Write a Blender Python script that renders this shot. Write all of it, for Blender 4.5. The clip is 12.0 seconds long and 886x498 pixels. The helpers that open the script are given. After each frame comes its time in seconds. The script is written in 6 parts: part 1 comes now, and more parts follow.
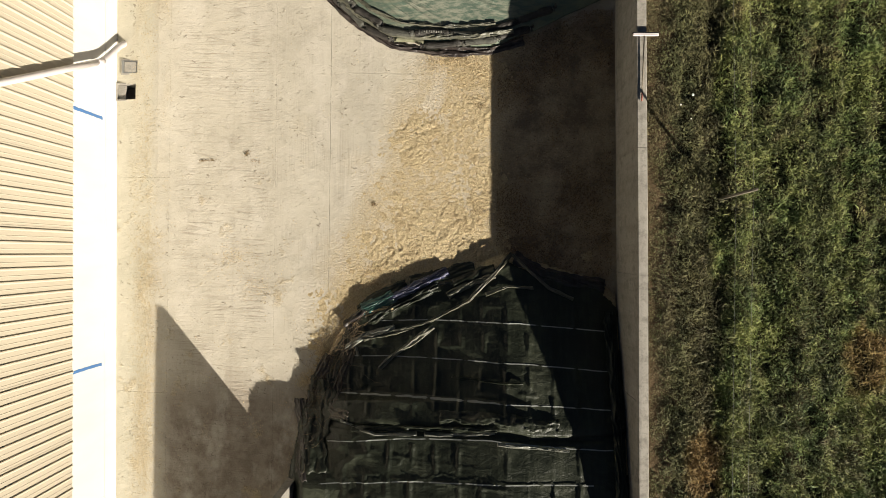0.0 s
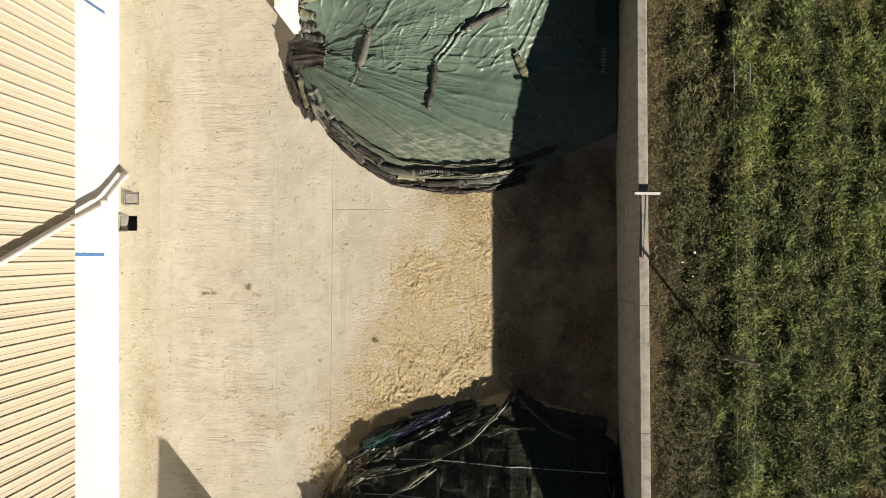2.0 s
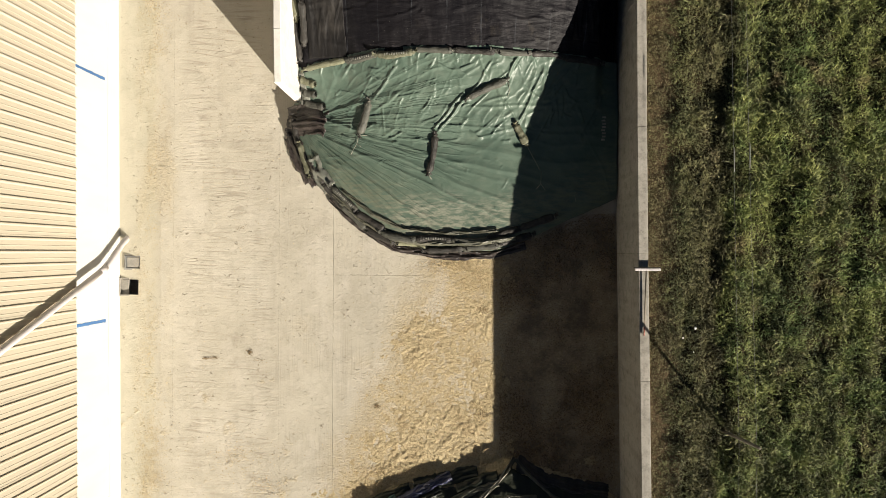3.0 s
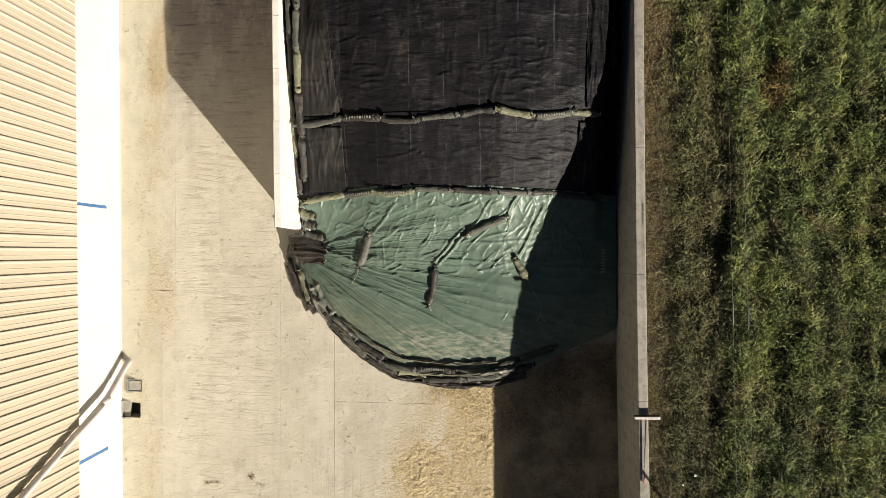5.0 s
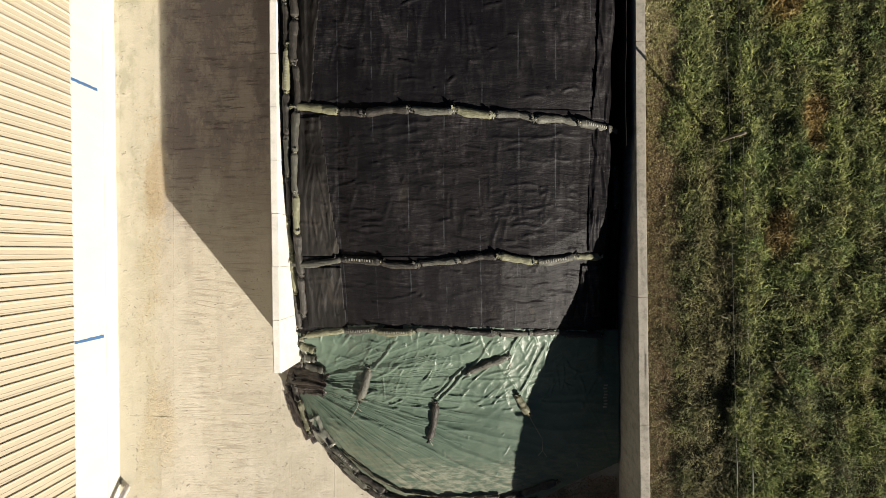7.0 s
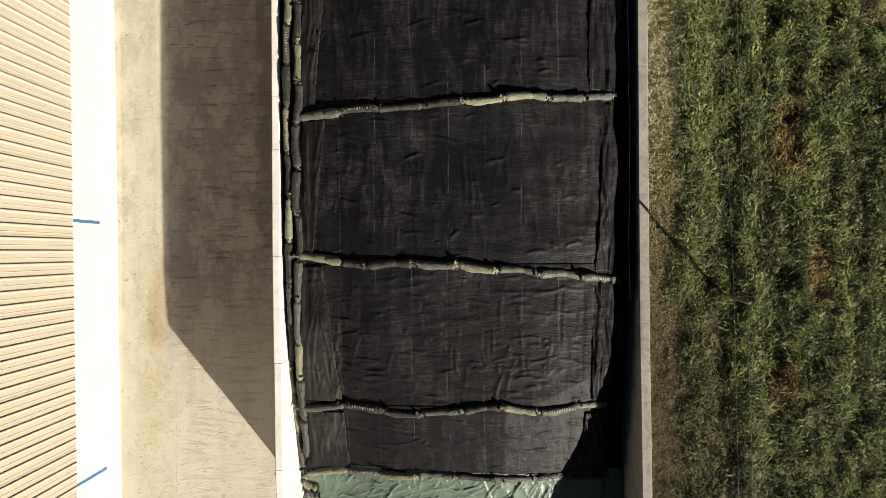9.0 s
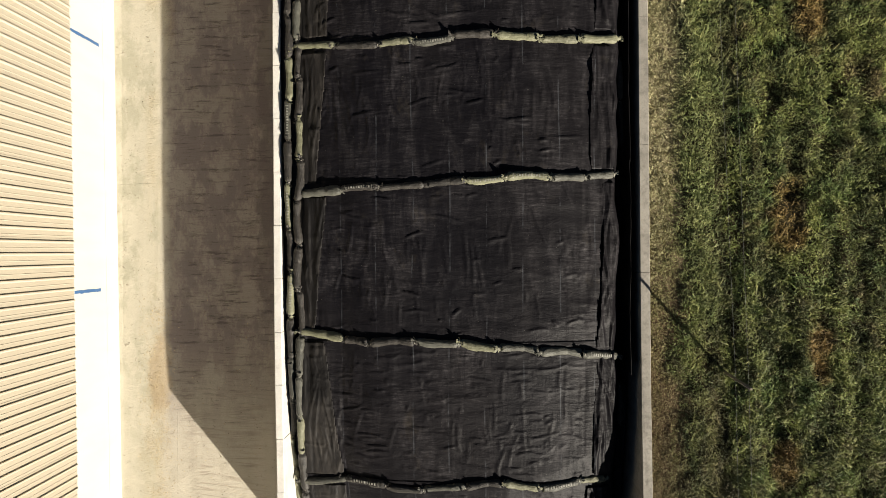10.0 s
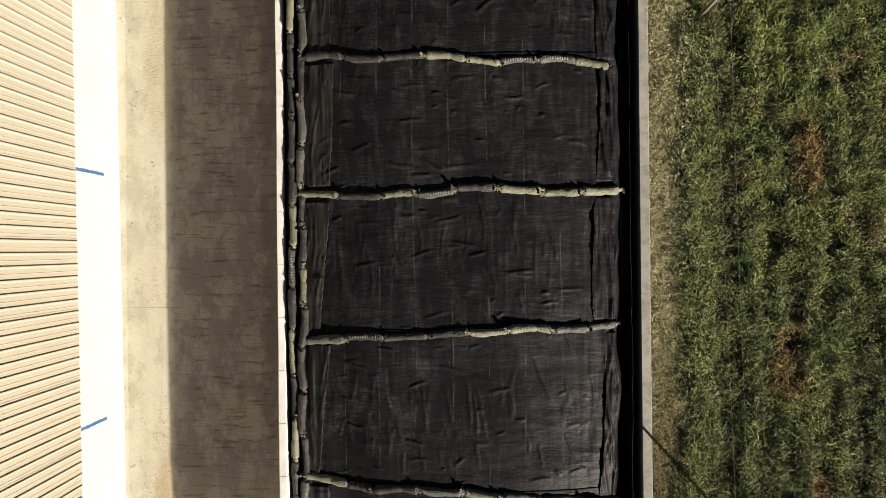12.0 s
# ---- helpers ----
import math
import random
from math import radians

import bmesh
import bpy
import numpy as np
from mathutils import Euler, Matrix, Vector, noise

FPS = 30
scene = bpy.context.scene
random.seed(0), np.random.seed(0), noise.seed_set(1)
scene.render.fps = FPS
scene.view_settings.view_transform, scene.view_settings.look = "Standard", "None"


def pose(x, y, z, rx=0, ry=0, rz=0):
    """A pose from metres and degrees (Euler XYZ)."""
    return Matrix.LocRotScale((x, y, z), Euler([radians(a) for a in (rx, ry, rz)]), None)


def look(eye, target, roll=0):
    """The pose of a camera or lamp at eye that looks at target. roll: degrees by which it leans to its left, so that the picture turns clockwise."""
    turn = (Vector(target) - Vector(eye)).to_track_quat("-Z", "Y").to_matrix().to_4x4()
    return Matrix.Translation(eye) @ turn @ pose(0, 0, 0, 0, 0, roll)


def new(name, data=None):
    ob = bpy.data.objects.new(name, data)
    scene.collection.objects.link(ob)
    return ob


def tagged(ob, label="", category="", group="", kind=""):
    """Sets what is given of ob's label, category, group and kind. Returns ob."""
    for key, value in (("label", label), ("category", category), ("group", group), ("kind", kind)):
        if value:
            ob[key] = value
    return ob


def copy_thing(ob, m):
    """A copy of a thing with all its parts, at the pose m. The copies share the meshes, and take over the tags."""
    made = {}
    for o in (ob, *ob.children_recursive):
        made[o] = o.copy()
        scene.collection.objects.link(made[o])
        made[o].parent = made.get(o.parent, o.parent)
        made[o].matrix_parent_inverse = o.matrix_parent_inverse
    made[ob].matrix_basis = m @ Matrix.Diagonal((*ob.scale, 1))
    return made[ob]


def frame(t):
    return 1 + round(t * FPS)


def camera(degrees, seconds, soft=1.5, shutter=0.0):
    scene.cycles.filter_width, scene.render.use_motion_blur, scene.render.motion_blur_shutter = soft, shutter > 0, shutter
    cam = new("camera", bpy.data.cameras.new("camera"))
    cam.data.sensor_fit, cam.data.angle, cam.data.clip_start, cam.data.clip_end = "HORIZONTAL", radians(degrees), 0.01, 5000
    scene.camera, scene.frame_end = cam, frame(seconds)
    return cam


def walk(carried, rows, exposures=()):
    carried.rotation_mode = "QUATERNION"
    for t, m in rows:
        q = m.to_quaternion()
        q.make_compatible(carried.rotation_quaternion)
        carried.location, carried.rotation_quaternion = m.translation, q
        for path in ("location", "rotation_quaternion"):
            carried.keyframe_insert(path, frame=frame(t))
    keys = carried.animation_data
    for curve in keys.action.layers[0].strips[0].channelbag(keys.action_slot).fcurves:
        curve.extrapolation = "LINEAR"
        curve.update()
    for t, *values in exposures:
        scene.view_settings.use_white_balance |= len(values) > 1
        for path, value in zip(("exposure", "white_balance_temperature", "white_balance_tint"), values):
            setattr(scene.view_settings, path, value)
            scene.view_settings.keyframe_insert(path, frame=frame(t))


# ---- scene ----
cam = camera(65.0, 12.0, soft=0.55)
# seconds, eye x, y, z, and the turn from looking straight down
ROWS = [
    (0.0, 0.000, 0.000, 19.962, 0.284, 1.734, 0.659),
    (0.5, 0.002, 0.952, 19.954, 0.244, 1.789, 0.618),
    (1.0, -0.018, 1.926, 19.956, 0.307, 1.808, 0.567),
    (1.5, -0.032, 2.874, 19.949, 0.240, 1.865, 0.501),
    (2.0, -0.035, 3.836, 19.975, 0.335, 1.881, 0.491),
    (2.5, -0.041, 4.784, 20.005, 0.222, 1.921, 0.408),
    (3.0, -0.048, 5.733, 20.007, 0.220, 1.937, 0.287),
    (3.2, -0.042, 6.106, 20.082, 0.164, 1.913, 0.230),
    (4.8, 0.002, 8.986, 20.153, 0.227, 2.153, -0.050),
    (5.0, -0.001, 9.338, 20.088, 0.271, 2.116, 0.039),
    (5.5, -0.003, 10.207, 20.066, 0.214, 2.096, -0.018),
    (6.0, -0.007, 11.136, 20.031, 0.266, 2.117, -0.064),
    (6.5, -0.022, 12.068, 19.981, 0.145, 2.079, -0.122),
    (7.0, -0.046, 13.041, 19.931, 0.136, 2.037, -0.150),
    (7.2, -0.053, 13.424, 19.971, 0.081, 2.019, -0.190),
    (8.8, -0.077, 16.377, 19.951, 0.208, 2.083, -0.221),
    (9.0, -0.083, 16.749, 19.903, 0.215, 2.131, -0.285),
    (9.5, -0.103, 17.679, 19.894, 0.124, 2.097, -0.336),
    (10.0, -0.151, 18.641, 19.935, 0.195, 2.001, -0.366),
    (10.5, -0.177, 19.568, 19.967, 0.090, 1.967, -0.433),
    (11.0, -0.187, 20.520, 20.025, 0.104, 1.988, -0.495),
    (11.5, -0.175, 21.419, 20.064, 0.002, 2.073, -0.541),
    (12.0, -0.166, 22.318, 20.079, 0.063, 2.099, -0.559),
]
walk(cam, [(t, pose(*row)) for t, *row in ROWS], [(0.0, 1.11), (12.0, 1.11)])

# ---- light ----
SUN_TILT, SUN_AZ = radians(24.2), radians(139.7)  # height over the horizon; clockwise from +y
world = bpy.data.worlds.new("sky")
world.use_nodes = True
scene.world = world
sky = world.node_tree.nodes.new("ShaderNodeTexSky")
sky.sky_type, sky.sun_disc = "NISHITA", False
sky.sun_elevation, sky.sun_rotation = SUN_TILT, SUN_AZ
world.node_tree.nodes["Background"].inputs["Strength"].default_value = 0.0135
world.node_tree.links.new(sky.outputs["Color"], world.node_tree.nodes["Background"].inputs["Color"])
sun = new("sun", bpy.data.lights.new("sun", "SUN"))
sun.data.energy, sun.data.angle, sun.data.color = 5.0, radians(0.55), (1.0, 0.915, 0.775)
to_sun = Vector((math.sin(SUN_AZ) * math.cos(SUN_TILT), math.cos(SUN_AZ) * math.cos(SUN_TILT), math.sin(SUN_TILT)))
sun.matrix_world = look(to_sun * 60, (0, 0, 0))


# ---- the lie of the land ----
FLOOR_X, FLOOR_Z = (-60.0, -10.4, -9.0, -6.5, -2.5, 0.5, 4.4), (-0.40, -0.36, -0.12, 0.0, 0.34, 0.46, 0.52)
TOE_X = (-5.3, -5.06, -4.4, -3.8, -3.0, -2.0, -0.8, 0.8, 2.0, 3.2, 4.4)
TOE_Y = (9.95, 9.2, 7.75, 7.2, 6.5, 5.95, 5.7, 5.7, 6.15, 6.75, 7.3)
RISE_D, RISE_Z = (-0.01, 0.0, 0.3, 1.6, 3.1, 4.5, 5.3, 7.0, 10.7, 14.7, 60.0), (0.0, 0.10, 0.28, 0.42, 0.66, 1.14, 1.52, 2.16, 2.68, 2.88, 2.88)
HEAP_X = (-5.2, -4.85, -4.45, -3.75, -3.15, -2.2, -0.4, 1.15, 2.4, 3.7, 4.4)
HEAP_Y = (-7.5, -5.6, -4.0, -2.75, -1.7, -0.95, -0.5, -0.02, -0.35, -0.75, -1.3)
LIFT_D, LIFT_Z = (-0.01, 0.0, 0.25, 1.0, 2.0, 3.3, 6.4, 9.0, 60.0), (0.0, 0.05, 0.13, 0.28, 0.60, 1.0, 1.60, 1.9, 2.1)


def wall_x(y):
    """The inner face of the retaining wall."""
    return np.interp(y, (-40.0, -12.0, 0.0, 8.0, 15.0, 40.0, 80.0), (4.40, 4.37, 4.23, 4.09, 4.03, 4.01, 4.01))


def shed_x(y):
    """The outer face of the shed's plinth."""
    return -10.24 - 0.0120 * np.asarray(y)


def floor_z(x, y=0.0):
    return np.interp(x, FLOOR_X, FLOOR_Z)


def clamp_z(x, y):
    """The top of the large silage clamp, without creases."""
    x, y = np.asarray(x, float), np.asarray(y, float)
    d = y - np.interp(x, TOE_X, TOE_Y)
    up = np.interp(d, RISE_D, RISE_Z)
    crown = np.clip((y - 8) / 8, 0, 1)
    side = -0.56 * crown * np.clip((-2.0 - x) / 3.0, 0, 1) ** 2 - 0.55 * crown * np.clip((x - 1.0) / 3.0, 0, 1) ** 2
    shoulder = np.interp(y, (9.6, 10.6, 12.5, 15.0, 19.0, 23.0), (0.0, 0.40, 0.60, 0.45, 0.20, 0.08)) * np.clip((-3.3 - x) / 1.2, 0, 1)
    return floor_z(x) + np.maximum(up + side + shoulder, np.where(d < 0, 0.0, 0.08))


def heap_z(x, y):
    """The top of the opened heap at the near end, without creases."""
    x, y = np.asarray(x, float), np.asarray(y, float)
    d = np.interp(x, HEAP_X, HEAP_Y) - y
    d = np.where(d > 0, np.minimum(d, np.interp(y, (-5.0, -3.9), (6.5, 0.6)) * np.maximum(x - np.interp(y, HEAP_Y[:8], HEAP_X[:8]), 0.0)), d)
    up = np.interp(d, LIFT_D, LIFT_Z)
    ease = lambda v: np.clip(v, 0, 1) ** 2 * (3 - 2 * np.clip(v, 0, 1))
    up = np.maximum(up, np.interp(y, (-6.4, -5.6, -4.8, -4.4, -4.1), (1.25, 0.90, 0.46, 0.15, 0.0)) * ease((x + 4.95) / 0.7) * (x < 0))  # shoulder behind the overlap
    side = 0.25 * np.clip((x + 1.0) / 4.0, -1, 1) * np.clip(d / 5, 0, 1) + 0.14 * np.exp(-(((x - 1.3) / 1.2) ** 2)) * np.clip(d / 0.3, 0, 1)
    return floor_z(x) + np.maximum(up + side, np.where(d < 0, 0.0, 0.08))


def field_z(x, y):
    x, y = np.asarray(x, float), np.asarray(y, float)
    return np.interp(x, (4.2, 5.5, 8.0, 12.0, 60.0), (2.74, 2.80, 2.90, 2.96, 3.4)) + 0.0 * y

# ---- small tools ----
def link_mesh(name, verts, faces, material, parent=None, label="", smooth=True):
    me = bpy.data.meshes.new(name)
    me.from_pydata([tuple(v) for v in verts], [], [tuple(f) for f in faces])
    me.update()
    if smooth:
        me.polygons.foreach_set("use_smooth", [True] * len(me.polygons))
    if material:
        me.materials.append(material)
    ob = new(name, me)
    if parent:
        ob.parent = parent
    if label:
        ob["label"] = label
    return ob


def part(name, bm, material, parent=None, label="", smooth=False):
    me = bpy.data.meshes.new(name)
    bm.to_mesh(me)
    bm.free()
    if smooth:
        me.polygons.foreach_set("use_smooth", [True] * len(me.polygons))
    me.materials.append(material)
    ob = new(name, me)
    if parent:
        ob.parent = parent
    if label:
        ob["label"] = label
    return ob


def block(x0, x1, y0, y1, z0, z1, bevel=0.0, bm=None):
    """A box with bevelled edges, as a bmesh."""
    one = bmesh.new()
    bmesh.ops.create_cube(one, size=1.0)
    for v in one.verts:
        v.co = Vector(((x0 + x1) / 2 + v.co.x * (x1 - x0), (y0 + y1) / 2 + v.co.y * (y1 - y0), (z0 + z1) / 2 + v.co.z * (z1 - z0)))
    if bevel:
        bmesh.ops.bevel(one, geom=one.edges[:], offset=bevel, segments=2, affect="EDGES", profile=0.6)
    if bm is None:
        return one
    me = bpy.data.meshes.new("tmp")
    one.to_mesh(me)
    one.free()
    bm.from_mesh(me)
    bpy.data.meshes.remove(me)
    return bm


def tube_mesh(points, radii, segs=12, flat=1.0, cap=True):
    """Rings along a line of points: vertices and faces."""
    pts = [Vector(p) for p in points]
    verts, faces = [], []
    for i, p in enumerate(pts):
        d = (pts[min(i + 1, len(pts) - 1)] - pts[max(i - 1, 0)]).normalized()
        side = d.cross(Vector((0, 0, 1)))
        side = side.normalized() if side.length > 0.05 else Vector((1, 0, 0))
        up = side.cross(d).normalized()
        r = radii[i] if hasattr(radii, "__len__") else radii
        for k in range(segs):
            a = 2 * math.pi * k / segs
            verts.append(p + side * (math.cos(a) * r) + up * (math.sin(a) * r * flat))
    for i in range(len(pts) - 1):
        for k in range(segs):
            a, b = i * segs + k, i * segs + (k + 1) % segs
            faces.append((a, b, b + segs, a + segs))
    if cap:
        faces.append(tuple(range(segs))[::-1])
        faces.append(tuple(range((len(pts) - 1) * segs, len(pts) * segs)))
    return verts, faces


def sheet(xs, ys, height):
    """A grid over xs and ys with heights height[i][j]: vertices and faces."""
    nx, ny = len(xs), len(ys)
    gx, gy = np.meshgrid(xs, ys, indexing="ij")
    verts = np.stack([gx.ravel(), gy.ravel(), np.asarray(height).ravel()], 1)
    i, j = np.meshgrid(np.arange(nx - 1), np.arange(ny - 1), indexing="ij")
    a = (i * ny + j).ravel()
    faces = np.stack([a, a + ny, a + ny + 1, a + 1], 1)
    return verts, faces


def fast_mesh(name, verts, faces, material, smooth=True):
    """A mesh object from arrays of vertices and of triangles or quads."""
    verts, faces = np.asarray(verts, np.float32), np.asarray(faces, np.int32)
    n, k = faces.shape
    me = bpy.data.meshes.new(name)
    me.vertices.add(len(verts))
    me.vertices.foreach_set("co", verts.ravel())
    me.loops.add(n * k)
    me.loops.foreach_set("vertex_index", faces.ravel())
    me.polygons.add(n)
    me.polygons.foreach_set("loop_start", np.arange(n, dtype=np.int32) * k)
    me.polygons.foreach_set("use_smooth", np.full(n, smooth))
    me.update(calc_edges=True)
    me.materials.append(material)
    return new(name, me)


TABLES = {}


def table_of(seed):
    if seed not in TABLES:
        TABLES[seed] = np.random.RandomState(seed).uniform(-1, 1, (256, 256))
    return TABLES[seed]


def rough2(x, y, scale, seed=0, octaves=3):
    """Smooth value noise on arrays, about -1 to 1."""
    x, y = np.asarray(x, float) * scale, np.asarray(y, float) * scale
    total, amp, norm = np.zeros(np.broadcast(x, y).shape), 1.0, 0.0
    for o in range(octaves):
        table = table_of(1000 + seed * 17 + o)
        xi, yi = np.floor(x).astype(int), np.floor(y).astype(int)
        fx, fy = x - xi, y - yi
        fx, fy = fx * fx * (3 - 2 * fx), fy * fy * (3 - 2 * fy)
        c = lambda a, b: table[(xi + a) % 256, (yi + b) % 256]
        total = total + amp * ((c(0, 0) * (1 - fx) + c(1, 0) * fx) * (1 - fy) + (c(0, 1) * (1 - fx) + c(1, 1) * fx) * fy)
        norm, amp, x, y = norm + amp, amp * 0.5, x * 2.03 + 7.7, y * 2.03 + 3.1
    return total / norm


def crease_set(seed, n, x0, x1, y0, y1, turn, spread, long, wide, high):
    """Random straight-ish creases in a stretch of the plan: starts, ends, width, height and bow of each."""
    rs, out = random.Random(seed), []
    for _ in range(n):
        x, y, a, ln = rs.uniform(x0, x1), rs.uniform(y0, y1), radians(rs.gauss(turn, spread)), rs.uniform(*long) * rs.uniform(0.5, 1.0)
        out.append((x, y, x + math.cos(a) * ln, y + math.sin(a) * ln, rs.uniform(*wide), rs.uniform(*high), rs.uniform(-0.06, 0.06)))
    return out


def creases(x, y, lines):
    """The height of sharp little ridges along lines, steeper on one side than on the other."""
    x, y = np.broadcast_arrays(np.asarray(x, float), np.asarray(y, float))
    shape, px, py = x.shape, np.atleast_1d(x).ravel(), np.atleast_1d(y).ravel()
    total = np.zeros(px.shape)
    for x0, y0, x1, y1, wide, high, bow in lines:
        m = np.flatnonzero((px > min(x0, x1) - 0.15) & (px < max(x0, x1) + 0.15) & (py > min(y0, y1) - 0.15) & (py < max(y0, y1) + 0.15))
        if not len(m):
            continue
        ux, uy = x1 - x0, y1 - y0
        ln = math.hypot(ux, uy)
        t = ((px[m] - x0) * ux + (py[m] - y0) * uy) / ln**2
        s = ((px[m] - x0) * uy - (py[m] - y0) * ux) / ln + bow * ln * np.sin(math.pi * t * 1.5)
        ridge = np.clip(1 - np.where(s > 0, s / wide, -s / (2.4 * wide)), 0, 1)
        total[m] = np.maximum(total[m], high * ridge * np.clip(np.minimum(t, 1 - t) * 4, 0, 1))
    return total.reshape(shape)


# ---- node tools ----
def material(name, rough=0.8, metal=0.0, spec=0.5):
    m = bpy.data.materials.new(name)
    m.use_nodes = True
    b = m.node_tree.nodes["Principled BSDF"]
    b.inputs["Roughness"].default_value, b.inputs["Metallic"].default_value = rough, metal
    b.inputs["Specular IOR Level"].default_value = spec
    return m, m.node_tree, b


def coords(nt, scale=(1, 1, 1), kind="Object", rotate=0.0):
    if kind == "World":
        out = nt.nodes.new("ShaderNodeNewGeometry").outputs["Position"]
    else:
        out = nt.nodes.new("ShaderNodeTexCoord").outputs[kind]
    mp = nt.nodes.new("ShaderNodeMapping")
    mp.inputs["Scale"].default_value = scale
    mp.inputs["Rotation"].default_value = (0, 0, rotate)
    nt.links.new(out, mp.inputs["Vector"])
    return mp.outputs["Vector"]


def noise_node(nt, vec, scale, detail=4.0, rough=0.55, distort=0.0):
    n = nt.nodes.new("ShaderNodeTexNoise")
    for key, v in (("Scale", scale), ("Detail", detail), ("Roughness", rough), ("Distortion", distort)):
        n.inputs[key].default_value = v
    nt.links.new(vec, n.inputs["Vector"])
    return n.outputs["Fac"]


def slanted(nt, xyz, sx, sy, k, wave):
    """Coordinates stretched along lines that slant by k and waver."""
    c = nt.nodes.new("ShaderNodeCombineXYZ")
    y = calc(nt, "ADD", calc(nt, "ADD", xyz[1], calc(nt, "MULTIPLY", xyz[0], k)), wave)
    nt.links.new(calc(nt, "MULTIPLY", xyz[0], sx), c.inputs[0])
    nt.links.new(calc(nt, "MULTIPLY", y, sy), c.inputs[1])
    return c.outputs[0]


def ramp(nt, fac, *stops):
    """Colour or grey ramp: stops of (position, value or rgb)."""
    r = nt.nodes.new("ShaderNodeValToRGB")
    while len(r.color_ramp.elements) < len(stops):
        r.color_ramp.elements.new(0.5)
    for e, (p, c) in zip(r.color_ramp.elements, stops):
        e.position = p
        e.color = (*c, 1) if hasattr(c, "__len__") else (c, c, c, 1)
    nt.links.new(fac, r.inputs["Fac"])
    return r.outputs["Color"]


def mix(nt, fac, a, b, mode="MIX"):
    n = nt.nodes.new("ShaderNodeMix")
    n.data_type, n.blend_type = "RGBA", mode
    for socket, v in ((n.inputs[0], fac), (n.inputs[6], a), (n.inputs[7], b)):
        if hasattr(v, "is_linked"):
            nt.links.new(v, socket)
        else:
            socket.default_value = (*v, 1) if hasattr(v, "__len__") else v
    return n.outputs[2]


def calc(nt, op, a, b=0.0, clamp=False):
    n = nt.nodes.new("ShaderNodeMath")
    n.operation, n.use_clamp = op, clamp
    for socket, v in zip(n.inputs, (a, b)):
        if hasattr(v, "is_linked"):
            nt.links.new(v, socket)
        else:
            socket.default_value = v
    return n.outputs[0]


def bump(nt, bsdf, height, strength=0.4, distance=0.01):
    n = nt.nodes.new("ShaderNodeBump")
    n.inputs["Strength"].default_value, n.inputs["Distance"].default_value = strength, distance
    nt.links.new(height, n.inputs["Height"])
    nt.links.new(n.outputs["Normal"], bsdf.inputs["Normal"])


def split(nt, vec):
    n = nt.nodes.new("ShaderNodeSeparateXYZ")
    nt.links.new(vec, n.inputs[0])
    return n.outputs


def band(nt, v, lo, hi, soft):
    """1 between lo and hi, falling to 0 over soft."""
    up = nt.nodes.new("ShaderNodeMapRange")
    up.interpolation_type = "SMOOTHSTEP"
    down = nt.nodes.new("ShaderNodeMapRange")
    down.interpolation_type = "SMOOTHSTEP"
    for n, a, b in ((up, lo - soft, lo + soft), (down, hi + soft, hi - soft)):
        n.inputs["From Min"].default_value, n.inputs["From Max"].default_value = a, b
        nt.links.new(v, n.inputs["Value"])
    return calc(nt, "MULTIPLY", up.outputs[0], down.outputs[0])


def island(nt):
    return nt.nodes.new("ShaderNodeNewGeometry").outputs["Random Per Island"]


def lot(nt):
    return nt.nodes.new("ShaderNodeObjectInfo").outputs["Random"]

